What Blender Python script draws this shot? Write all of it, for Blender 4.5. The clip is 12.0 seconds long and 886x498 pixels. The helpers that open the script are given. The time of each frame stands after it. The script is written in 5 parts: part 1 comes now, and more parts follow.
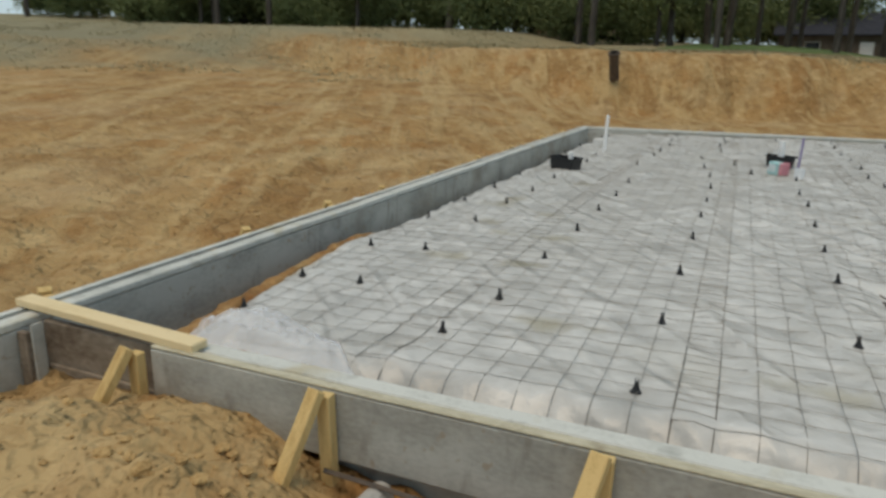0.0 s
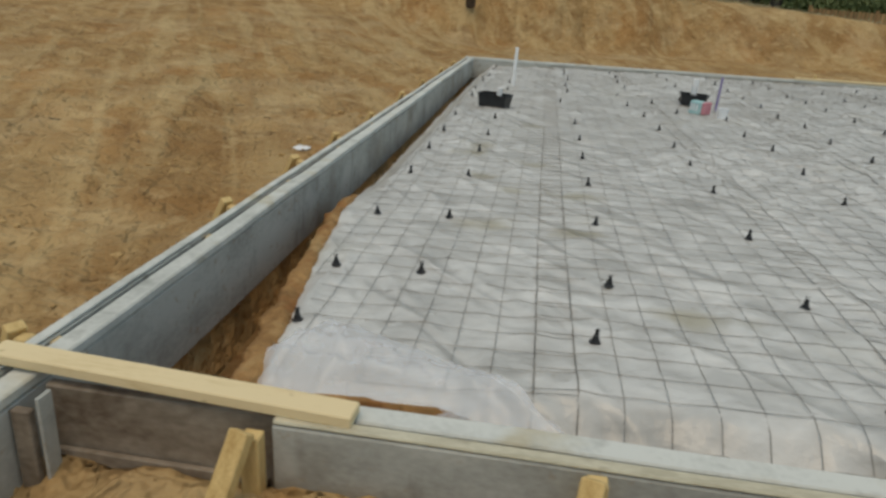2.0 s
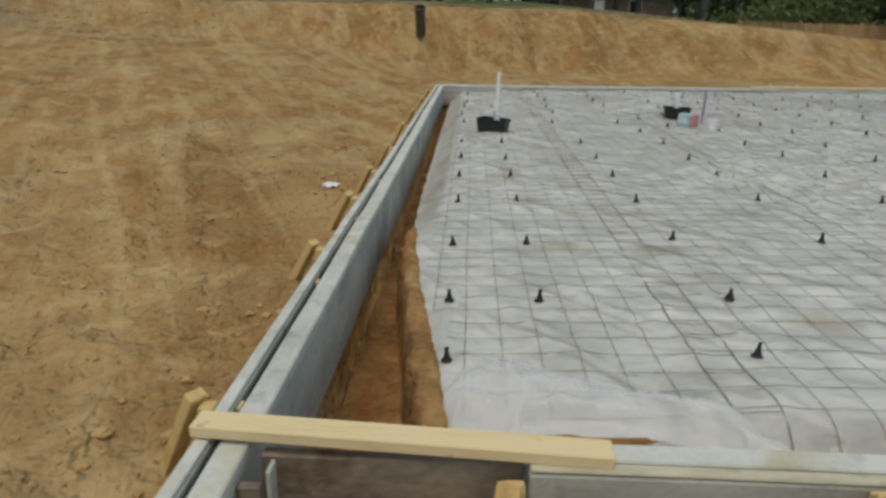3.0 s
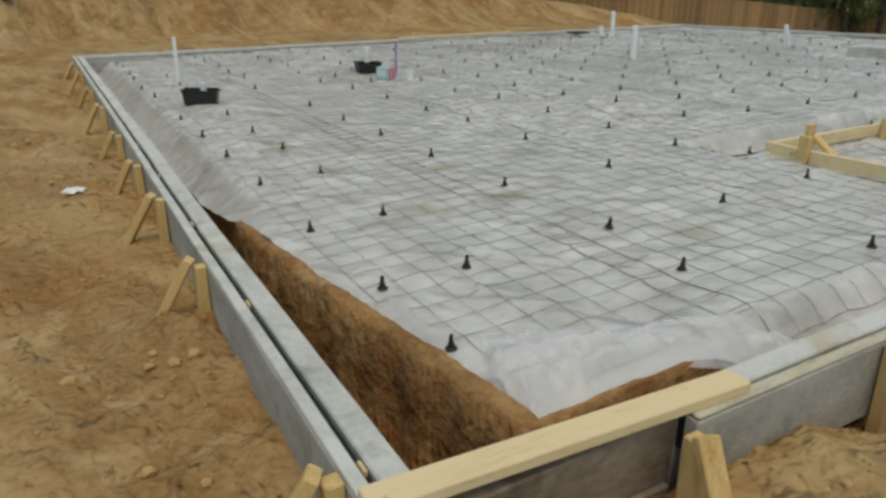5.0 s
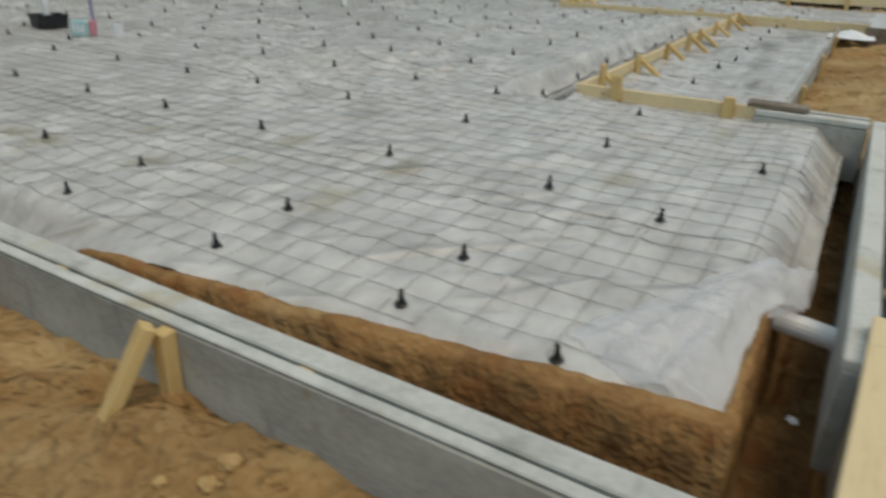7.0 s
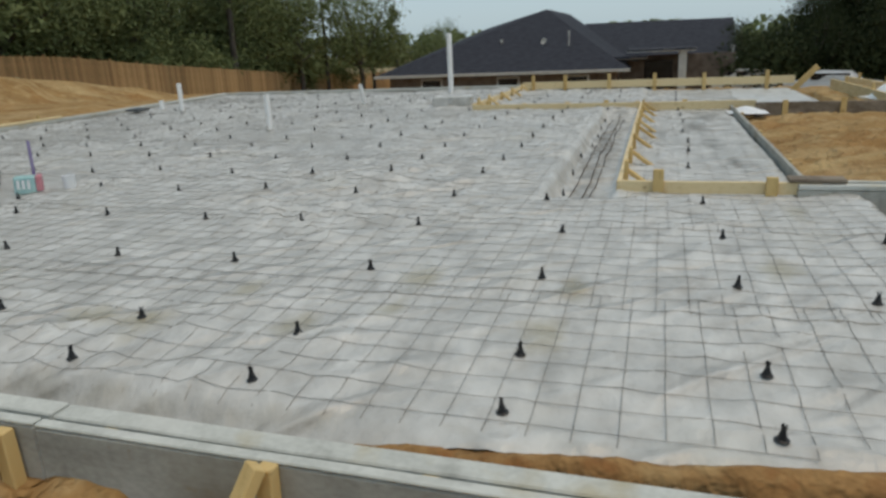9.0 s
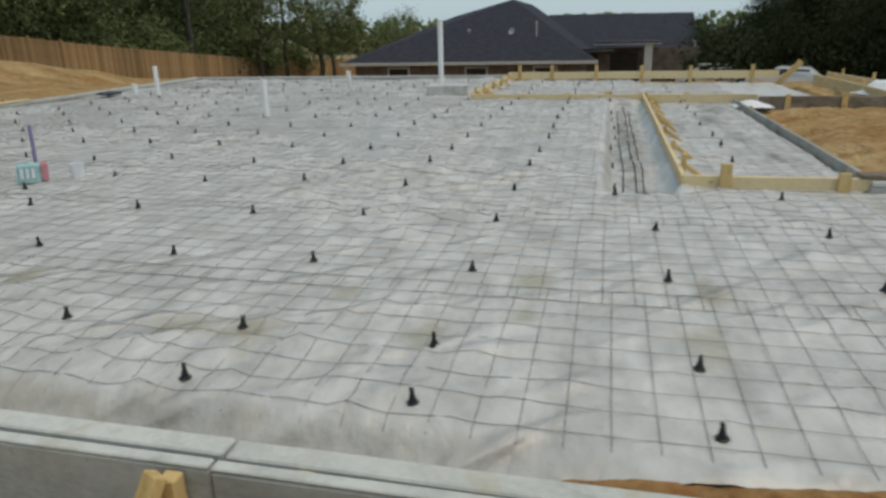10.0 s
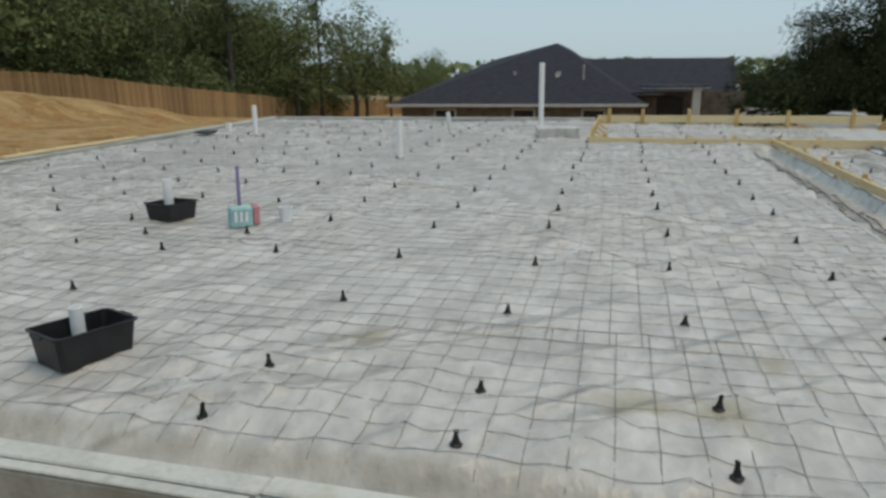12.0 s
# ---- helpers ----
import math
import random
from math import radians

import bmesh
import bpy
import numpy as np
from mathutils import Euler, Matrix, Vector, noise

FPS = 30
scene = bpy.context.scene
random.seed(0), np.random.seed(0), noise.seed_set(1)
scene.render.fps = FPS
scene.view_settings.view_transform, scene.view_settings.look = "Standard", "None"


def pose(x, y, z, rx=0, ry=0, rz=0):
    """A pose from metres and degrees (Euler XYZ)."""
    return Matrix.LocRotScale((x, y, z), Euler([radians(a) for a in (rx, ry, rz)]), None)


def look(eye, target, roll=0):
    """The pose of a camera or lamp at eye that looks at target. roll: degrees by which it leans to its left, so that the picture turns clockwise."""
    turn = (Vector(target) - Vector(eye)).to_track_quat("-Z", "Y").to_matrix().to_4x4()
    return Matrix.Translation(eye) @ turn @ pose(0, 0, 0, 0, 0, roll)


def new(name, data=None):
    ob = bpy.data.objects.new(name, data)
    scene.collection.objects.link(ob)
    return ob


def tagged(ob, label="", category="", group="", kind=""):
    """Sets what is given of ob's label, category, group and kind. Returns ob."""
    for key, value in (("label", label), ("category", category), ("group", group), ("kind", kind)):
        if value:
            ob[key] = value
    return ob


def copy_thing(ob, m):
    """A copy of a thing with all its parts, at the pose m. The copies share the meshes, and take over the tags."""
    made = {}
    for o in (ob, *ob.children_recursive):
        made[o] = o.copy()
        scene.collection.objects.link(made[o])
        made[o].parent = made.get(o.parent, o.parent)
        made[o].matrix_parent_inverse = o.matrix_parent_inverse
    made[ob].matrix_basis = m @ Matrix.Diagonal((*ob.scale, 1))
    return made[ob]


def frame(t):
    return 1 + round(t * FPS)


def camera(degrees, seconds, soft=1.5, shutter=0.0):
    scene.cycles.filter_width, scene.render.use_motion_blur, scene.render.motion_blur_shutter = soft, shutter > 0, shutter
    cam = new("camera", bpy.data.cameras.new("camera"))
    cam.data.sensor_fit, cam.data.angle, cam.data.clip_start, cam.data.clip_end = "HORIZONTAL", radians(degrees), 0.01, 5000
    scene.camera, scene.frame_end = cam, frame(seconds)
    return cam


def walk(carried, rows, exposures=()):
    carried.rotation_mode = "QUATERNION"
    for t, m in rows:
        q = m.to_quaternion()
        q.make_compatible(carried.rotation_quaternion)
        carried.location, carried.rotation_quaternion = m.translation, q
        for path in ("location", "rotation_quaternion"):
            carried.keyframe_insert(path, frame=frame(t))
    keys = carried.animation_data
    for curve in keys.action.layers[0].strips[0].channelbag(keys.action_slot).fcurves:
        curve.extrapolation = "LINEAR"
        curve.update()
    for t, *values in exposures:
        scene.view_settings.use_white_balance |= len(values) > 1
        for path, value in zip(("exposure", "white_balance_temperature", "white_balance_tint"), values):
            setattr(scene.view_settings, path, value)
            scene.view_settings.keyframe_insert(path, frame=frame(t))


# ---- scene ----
cam = camera(66.1, 12.0, 2.9, 0.3)
PATH = [
    (0, (0.084, 0.013, 1.299), (-0.67, 1.793, 0.783), 1.2),
    (0.5, (-0.264, 0.122, 1.295), (-0.781, 1.944, 0.652), 2.2),
    (1, (-0.683, 0.254, 1.28), (-1.044, 2.091, 0.578), -0.3),
    (1.5, (-1.099, 0.386, 1.242), (-1.371, 2.215, 0.48), 0.8),
    (2, (-1.477, 0.468, 1.271), (-1.705, 2.328, 0.575), 3.9),
    (2.5, (-1.888, 0.459, 1.27), (-1.989, 2.326, 0.559), 4.3),
    (2.8, (-2.126, 0.458, 1.258), (-2.266, 2.34, 0.594), 3.4),
    (3, (-2.301, 0.47, 1.23), (-2.372, 2.372, 0.614), 1),
    (3.2, (-2.465, 0.487, 1.226), (-2.435, 2.336, 0.464), 1),
    (4.8, (-3.413, 0.877, 1.239), (-2.608, 2.564, 0.528), -2.3),
    (5, (-3.503, 0.987, 1.229), (-2.584, 2.612, 0.511), -0.3),
    (5.5, (-3.701, 1.314, 1.24), (-2.634, 2.847, 0.525), 5.3),
    (6, (-3.752, 1.697, 1.232), (-2.618, 3.099, 0.369), 3.6),
    (6.5, (-3.95, 1.968, 1.158), (-2.478, 3.037, 0.328), 11.8),
    (6.9, (-4.073, 2.233, 1.191), (-2.471, 3.084, 0.35), 3.8),
    (7, (-4.12, 2.328, 1.177), (-2.556, 3.25, 0.337), 1.7),
    (7.5, (-4.33, 2.713, 1.252), (-2.806, 3.779, 0.515), 2.8),
    (7.7, (-4.399, 2.859, 1.255), (-2.819, 3.902, 0.612), 1.6),
    (9.3, (-4.532, 4.203, 1.262), (-2.679, 4.694, 0.69), -0.6),
    (9.5, (-4.524, 4.369, 1.282), (-2.658, 4.825, 0.726), 1.2),
    (10, (-4.45, 4.857, 1.248), (-2.598, 5.304, 0.639), -1.3),
    (10.5, (-4.436, 5.321, 1.253), (-2.564, 5.727, 0.68), 1.6),
    (11, (-4.451, 5.788, 1.294), (-2.564, 6.149, 0.736), -2.3),
    (11.5, (-4.447, 6.346, 1.273), (-2.623, 6.963, 0.733), -3.2),
    (12, (-4.5, 6.815, 1.266), (-2.624, 7.298, 0.768), -0.7),
]
walk(cam, [(t, look(eye, target, roll)) for t, eye, target, roll in PATH],
     [(0.0, -0.11, 7250, 16), (2.5, -0.25, 7250, 16), (3.2, -0.2, 7250, 16), (5.0, -0.2, 7250, 16), (7.0, -0.24, 7250, 16), (9.5, -0.2, 7050, 16), (12.0, -0.2, 7050, 16)])

# ---- world, sun and exposure ----
world = bpy.data.worlds.new("sky")
scene.world = world
world.use_nodes = True
wn = world.node_tree
sky = wn.nodes.new("ShaderNodeTexSky")
sky.sky_type = "NISHITA"
sky.sun_disc = False
sky.sun_elevation, sky.sun_rotation = radians(70), radians(194)
sky.air_density, sky.dust_density, sky.ozone_density = 1.0, 1.2, 1.5
veil = wn.nodes.new("ShaderNodeMix")
veil.data_type, veil.blend_type = "RGBA", "MIX"
veil.inputs["Factor"].default_value = 0.72
veil.inputs["B"].default_value = (4.1, 6.0, 7.1, 1)      # high overcast
wn.links.new(sky.outputs[0], veil.inputs["A"])
wn.nodes["Background"].inputs[1].default_value = 0.12
wn.links.new(veil.outputs["Result"], wn.nodes["Background"].inputs[0])
sun = new("sun", bpy.data.lights.new("sun", "SUN"))
sun.data.energy, sun.data.angle, sun.data.color = 1.35, radians(34), (1.0, 0.85, 0.62)
sun.matrix_world = look((-4, -16, 45), (0, 0, 0))


# ---- materials ----
def material(name, dark, light, scale=6.0, fine=60.0, rough=0.8, bump=0.3, depth=0.01, metal=0.0,
             spread=(0.35, 0.65), stretch=(1, 1, 1), spec=0.3, per_object=0.0):
    """A surface of two tones mixed by coarse and fine noise, with relief."""
    m = bpy.data.materials.new(name)
    m.use_nodes = True
    nt = m.node_tree
    b = nt.nodes["Principled BSDF"]
    tc = nt.nodes.new("ShaderNodeTexCoord")
    mp = nt.nodes.new("ShaderNodeMapping")
    mp.inputs["Scale"].default_value = stretch
    nt.links.new(tc.outputs["Object"], mp.inputs[0])
    n1 = nt.nodes.new("ShaderNodeTexNoise")
    n1.inputs["Scale"].default_value, n1.inputs["Detail"].default_value = scale, 5
    n2 = nt.nodes.new("ShaderNodeTexNoise")
    n2.inputs["Scale"].default_value, n2.inputs["Detail"].default_value = fine, 3
    for n in (n1, n2):
        nt.links.new(mp.outputs[0], n.inputs["Vector"])
    mx = nt.nodes.new("ShaderNodeMath")
    mx.operation = "MULTIPLY_ADD"
    mx.inputs[1].default_value = 0.35
    nt.links.new(n2.outputs["Fac"], mx.inputs[0])
    sc = nt.nodes.new("ShaderNodeMath")
    sc.operation = "MULTIPLY"
    sc.inputs[1].default_value = 0.65
    nt.links.new(n1.outputs["Fac"], sc.inputs[0])
    nt.links.new(sc.outputs[0], mx.inputs[2])
    last = mx
    if per_object:
        oi = nt.nodes.new("ShaderNodeObjectInfo")
        ad = nt.nodes.new("ShaderNodeMath")
        ad.operation = "MULTIPLY_ADD"
        ad.inputs[1].default_value = per_object
        nt.links.new(oi.outputs["Random"], ad.inputs[0])
        nt.links.new(mx.outputs[0], ad.inputs[2])
        last = ad
    rp = nt.nodes.new("ShaderNodeValToRGB")
    rp.color_ramp.elements[0].position, rp.color_ramp.elements[1].position = spread
    rp.color_ramp.elements[0].color, rp.color_ramp.elements[1].color = (*dark, 1), (*light, 1)
    nt.links.new(last.outputs[0], rp.inputs[0])
    nt.links.new(rp.outputs[0], b.inputs["Base Color"])
    bp = nt.nodes.new("ShaderNodeBump")
    bp.inputs["Strength"].default_value, bp.inputs["Distance"].default_value = bump, depth
    nt.links.new(mx.outputs[0], bp.inputs["Height"])
    nt.links.new(bp.outputs[0], b.inputs["Normal"])
    b.inputs["Roughness"].default_value, b.inputs["Metallic"].default_value = rough, metal
    b.inputs["Specular IOR Level"].default_value = spec
    m["ramp"], m["base"] = rp.name, b.name
    return m


def overlay(m, colour, scale, low, high, amount=1.0, offset=(0, 0, 0), stretch=(1, 1, 1), detail=4):
    """Lays patches of another colour over a material, by a noise of its own."""
    nt = m.node_tree
    b = nt.nodes["Principled BSDF"]
    was = b.inputs["Base Color"].links[0].from_socket
    tc = nt.nodes.new("ShaderNodeTexCoord")
    mp = nt.nodes.new("ShaderNodeMapping")
    mp.inputs["Location"].default_value, mp.inputs["Scale"].default_value = offset, stretch
    nt.links.new(tc.outputs["Object"], mp.inputs[0])
    n = nt.nodes.new("ShaderNodeTexNoise")
    n.inputs["Scale"].default_value, n.inputs["Detail"].default_value = scale, detail
    nt.links.new(mp.outputs[0], n.inputs["Vector"])
    r = nt.nodes.new("ShaderNodeMapRange")
    r.inputs["From Min"].default_value, r.inputs["From Max"].default_value = low, high
    r.inputs["To Max"].default_value = amount
    nt.links.new(n.outputs["Fac"], r.inputs["Value"])
    mix = nt.nodes.new("ShaderNodeMix")
    mix.data_type = "RGBA"
    nt.links.new(r.outputs[0], mix.inputs["Factor"])
    nt.links.new(was, mix.inputs["A"])
    mix.inputs["B"].default_value = (*colour, 1)
    nt.links.new(mix.outputs["Result"], b.inputs["Base Color"])
    return m


def spots(m, colour, places, amount):
    """Patches of another colour at given places (x, y, radius) of the sheet, with ragged outlines: stains of dried mud
    water, and a dark band along the beam ditch.
    """
    nt = m.node_tree
    b = nt.nodes["Principled BSDF"]
    tc = nt.nodes.new("ShaderNodeTexCoord")
    wob = nt.nodes.new("ShaderNodeTexNoise")
    wob.inputs["Scale"].default_value, wob.inputs["Detail"].default_value = 5.0, 4
    nt.links.new(tc.outputs["Object"], wob.inputs["Vector"])
    for x, y, r, q in places:
        was = b.inputs["Base Color"].links[0].from_socket
        mp = nt.nodes.new("ShaderNodeMapping")
        mp.inputs["Location"].default_value = (-x / r, -y / q, 0)
        mp.inputs["Scale"].default_value = (1 / r, 1 / q, 0)
        nt.links.new(tc.outputs["Object"], mp.inputs[0])
        ln = nt.nodes.new("ShaderNodeVectorMath")
        ln.operation = "LENGTH"
        nt.links.new(mp.outputs[0], ln.inputs[0])
        ad = nt.nodes.new("ShaderNodeMath")
        ad.operation = "MULTIPLY_ADD"
        ad.inputs[1].default_value = 2.4
        nt.links.new(wob.outputs["Fac"], ad.inputs[0])
        nt.links.new(ln.outputs["Value"], ad.inputs[2])
        mr = nt.nodes.new("ShaderNodeMapRange")
        mr.inputs["From Min"].default_value, mr.inputs["From Max"].default_value = 2.2, 1.4
        mr.inputs["To Max"].default_value = amount
        nt.links.new(ad.outputs[0], mr.inputs["Value"])
        mix = nt.nodes.new("ShaderNodeMix")
        mix.data_type = "RGBA"
        nt.links.new(mr.outputs[0], mix.inputs["Factor"])
        nt.links.new(was, mix.inputs["A"])
        mix.inputs["B"].default_value = (*colour, 1)
        nt.links.new(mix.outputs["Result"], b.inputs["Base Color"])


dirt = material("dirt", (0.255, 0.143, 0.057), (0.455, 0.293, 0.13), 0.9, 22, 0.95, 0.55, 0.03, spec=0.1)
overlay(dirt, (0.46, 0.33, 0.18), 0.35, 0.52, 0.68, 0.7)
overlay(dirt, (0.40, 0.20, 0.07), 0.6, 0.50, 0.64, 0.45, (7, 3, 0))
overlay(dirt, (0.16, 0.083, 0.036), 2.3, 0.6, 0.74, 0.5, (2, 9, 0))
overlay(dirt, (0.50, 0.37, 0.2), 1.1, 0.53, 0.66, 0.5, (1, 4, 0), (1.0, 0.22, 1))
overlay(dirt, (0.17, 0.09, 0.04), 1.6, 0.6, 0.72, 0.5, (8, 4, 0), (0.3, 1.0, 1))


def ruts(m, colour, angle, across, along, low, high, amount, relief):
    """Wheel tracks: long streaks of another tone and height along one direction."""
    nt = m.node_tree
    b = nt.nodes["Principled BSDF"]
    was = b.inputs["Base Color"].links[0].from_socket
    tc = nt.nodes.new("ShaderNodeTexCoord")
    mp = nt.nodes.new("ShaderNodeMapping")
    mp.vector_type = "TEXTURE"
    mp.inputs["Rotation"].default_value, mp.inputs["Scale"].default_value = (0, 0, radians(angle)), (across, along, 1)
    nt.links.new(tc.outputs["Object"], mp.inputs[0])
    n = nt.nodes.new("ShaderNodeTexNoise")
    n.inputs["Scale"].default_value, n.inputs["Detail"].default_value, n.inputs["Distortion"].default_value = 1.0, 5, 0.6
    nt.links.new(mp.outputs[0], n.inputs["Vector"])
    r = nt.nodes.new("ShaderNodeMapRange")
    r.inputs["From Min"].default_value, r.inputs["From Max"].default_value, r.inputs["To Max"].default_value = low, high, amount
    nt.links.new(n.outputs["Fac"], r.inputs["Value"])
    mix = nt.nodes.new("ShaderNodeMix")
    mix.data_type = "RGBA"
    nt.links.new(r.outputs[0], mix.inputs["Factor"])
    nt.links.new(was, mix.inputs["A"])
    mix.inputs["B"].default_value = (*colour, 1)
    nt.links.new(mix.outputs["Result"], b.inputs["Base Color"])
    lumps(m, n.outputs["Fac"], relief)


def lumps(m, height, relief):
    """Puts another height under the relief that a material has."""
    nt = m.node_tree
    first = nt.nodes["Principled BSDF"].inputs["Normal"].links[0].from_node
    while first.inputs["Normal"].links:
        first = first.inputs["Normal"].links[0].from_node
    bp = nt.nodes.new("ShaderNodeBump")
    bp.inputs["Strength"].default_value, bp.inputs["Distance"].default_value = 1.0, relief
    nt.links.new(height, bp.inputs["Height"])
    nt.links.new(bp.outputs[0], first.inputs["Normal"])


def cloddy(m, scale, relief, detail=6):
    nt = m.node_tree
    tc, n = nt.nodes.new("ShaderNodeTexCoord"), nt.nodes.new("ShaderNodeTexNoise")
    n.inputs["Scale"].default_value, n.inputs["Detail"].default_value, n.inputs["Roughness"].default_value = scale, detail, 0.65
    nt.links.new(tc.outputs["Object"], n.inputs["Vector"])
    lumps(m, n.outputs["Fac"], relief)


ruts(dirt, (0.23, 0.125, 0.05), 22, 0.35, 5.0, 0.53, 0.66, 0.35, 0.09)
ruts(dirt, (0.50, 0.36, 0.18), 26, 0.5, 7.0, 0.5, 0.62, 0.6, 0.07)
overlay(dirt, (0.58, 0.42, 0.22), 3.6, 0.54, 0.66, 0.42, (11, 6, 0), detail=7)
overlay(dirt, (0.24, 0.13, 0.05), 5.0, 0.56, 0.7, 0.4, (4, 13, 0), detail=4)
cloddy(dirt, 4.5, 0.17, 3)


def cover(m, colour, ax, ay, start, full, amount):
    """Straw and weeds that thicken along a direction of the ground."""
    nt = m.node_tree
    b = nt.nodes["Principled BSDF"]
    was = b.inputs["Base Color"].links[0].from_socket
    tc = nt.nodes.new("ShaderNodeTexCoord")
    dot = nt.nodes.new("ShaderNodeVectorMath")
    dot.operation = "DOT_PRODUCT"
    dot.inputs[1].default_value = (ax, ay, 0)
    nt.links.new(tc.outputs["Object"], dot.inputs[0])
    n = nt.nodes.new("ShaderNodeTexNoise")
    n.inputs["Scale"].default_value, n.inputs["Detail"].default_value = 0.28, 6
    nt.links.new(tc.outputs["Object"], n.inputs["Vector"])
    ad = nt.nodes.new("ShaderNodeMath")
    ad.operation = "MULTIPLY_ADD"
    ad.inputs[1].default_value = 16.0
    nt.links.new(n.outputs["Fac"], ad.inputs[0])
    nt.links.new(dot.outputs["Value"], ad.inputs[2])
    r = nt.nodes.new("ShaderNodeMapRange")
    r.inputs["From Min"].default_value, r.inputs["From Max"].default_value = start + 8, full + 8
    r.inputs["To Max"].default_value = amount
    nt.links.new(ad.outputs[0], r.inputs["Value"])
    mix = nt.nodes.new("ShaderNodeMix")
    mix.data_type = "RGBA"
    nt.links.new(r.outputs[0], mix.inputs["Factor"])
    nt.links.new(was, mix.inputs["A"])
    mix.inputs["B"].default_value = (*colour, 1)
    nt.links.new(mix.outputs["Result"], b.inputs["Base Color"])


cover(dirt, (0.24, 0.235, 0.16), -0.9, 0.42, 24, 32, 0.85)
cover(dirt, (0.30, 0.27, 0.17), -0.1, 1.0, 28, 33, 0.7)
clod_earth = material("clod_earth", (0.27, 0.16, 0.064), (0.5, 0.33, 0.15), 1.5, 5, 0.95, 0.2, 0.05, spec=0.1, per_object=0.2)
trench_dirt = material("trench_dirt", (0.19, 0.10, 0.042), (0.43, 0.25, 0.105), 3.0, 26, 0.95, 0.45, 0.03, spec=0.1)
overlay(trench_dirt, (0.46, 0.31, 0.15), 4.0, 0.53, 0.66, 0.7, detail=7)
overlay(trench_dirt, (0.26, 0.11, 0.04), 6.0, 0.53, 0.66, 0.7, (3, 1, 5), detail=7)
cloddy(trench_dirt, 7.0, 0.06, 3)
plastic = material("plastic_sheet", (0.42, 0.41, 0.385), (0.65, 0.64, 0.61), 2.4, 9, 0.34, 0.9, 0.05, spec=0.5, stretch=(1, 1.4, 1))
overlay(plastic, (0.33, 0.32, 0.295), 1.7, 0.56, 0.78, 0.5, (1, 9, 4), (0.8, 2.2, 1))
overlay(plastic, (0.50, 0.47, 0.39), 0.9, 0.58, 0.74, 0.45, (3, 5, 0))
spots(plastic, (0.33, 0.285, 0.175), [(-1.56, 5.18, 0.17, 0.1), (-1.72, 4.42, 0.24, 0.14), (-1.12, 5.2, 0.22, 0.14), (-1.16, 4.32, 0.18, 0.12), (-1.99, 6.34, 0.2, 0.16),
                                    (-1.96, 6.68, 0.16, 0.3), (-0.67, 3.29, 0.24, 0.12), (-1.5, 8.0, 0.15, 0.2), (-1.45, 6.1, 0.2, 0.1), (-1.85, 5.6, 0.16, 0.12), (0.5, 3.0, 0.24, 0.1)], 0.62)
# darker brown patches; the first is a long band along the beam ditch
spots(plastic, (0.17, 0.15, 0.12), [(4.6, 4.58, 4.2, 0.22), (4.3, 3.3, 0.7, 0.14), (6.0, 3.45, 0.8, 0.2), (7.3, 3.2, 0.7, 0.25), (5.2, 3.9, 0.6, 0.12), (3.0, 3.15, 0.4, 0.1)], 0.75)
spots(plastic, (0.33, 0.28, 0.19), [(-2.54, 9.5, 0.075, 5.0)], 0.4)
nt = plastic.node_tree
crease, deep, coords, squash = (nt.nodes.new(k) for k in ("ShaderNodeTexNoise", "ShaderNodeBump", "ShaderNodeTexCoord", "ShaderNodeMapping"))
crease.noise_type = "RIDGED_MULTIFRACTAL"
crease.inputs["Scale"].default_value, crease.inputs["Detail"].default_value, crease.inputs["Distortion"].default_value = 3.2, 3, 0.5
squash.vector_type = "TEXTURE"
squash.inputs["Scale"].default_value, squash.inputs["Rotation"].default_value = (3.0, 0.62, 1), (0, 0, radians(-53))
deep.inputs["Strength"].default_value, deep.inputs["Distance"].default_value = 1.0, 0.085
nt.links.new(coords.outputs["Object"], squash.inputs[0])
nt.links.new(squash.outputs[0], crease.inputs["Vector"])
nt.links.new(crease.outputs["Fac"], deep.inputs["Height"])
nt.links.new(deep.outputs[0], next(n for n in nt.nodes if n.bl_idname == "ShaderNodeBump" and n != deep).inputs["Normal"])
flap_plastic = material("loose_plastic", (0.82, 0.83, 0.85), (0.93, 0.93, 0.95), 3.0, 20, 0.28, 0.4, 0.01, spec=0.5)
wire = material("wire", (0.16, 0.15, 0.138), (0.37, 0.345, 0.31), 9, 80, 0.6, 0.1, 0.002, 0.55)
rebar_steel = material("rebar_steel", (0.06, 0.052, 0.047), (0.15, 0.115, 0.09), 9, 80, 0.65, 0.3, 0.002, 0.4)
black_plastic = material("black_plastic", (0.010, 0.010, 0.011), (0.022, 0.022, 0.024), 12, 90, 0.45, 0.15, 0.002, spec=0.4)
form_ply = material("form_board", (0.265, 0.262, 0.235), (0.45, 0.448, 0.41), 2.6, 30, 0.85, 0.35, 0.006, spec=0.2, stretch=(1, 1, 1.8), per_object=0.12)
overlay(form_ply, (0.20, 0.165, 0.115), 1.5, 0.5, 0.7, 0.65, (4, 1, 2))
overlay(form_ply, (0.15, 0.13, 0.10), 9.0, 0.6, 0.74, 0.55, (3, 3, 1), (1, 1, 0.3))
overlay(form_ply, (0.50, 0.495, 0.46), 3.5, 0.58, 0.72, 0.6, (1, 8, 5))
overlay(form_ply, (0.30, 0.22, 0.13), 16.0, 0.62, 0.7, 0.5, (1, 2, 5))
form_lip = material("form_lip", (0.38, 0.345, 0.25), (0.6, 0.56, 0.43), 6, 40, 0.8, 0.3, 0.004, spec=0.2, stretch=(1, 4, 4))
overlay(form_lip, (0.24, 0.2, 0.14), 7, 0.6, 0.72, 0.6)
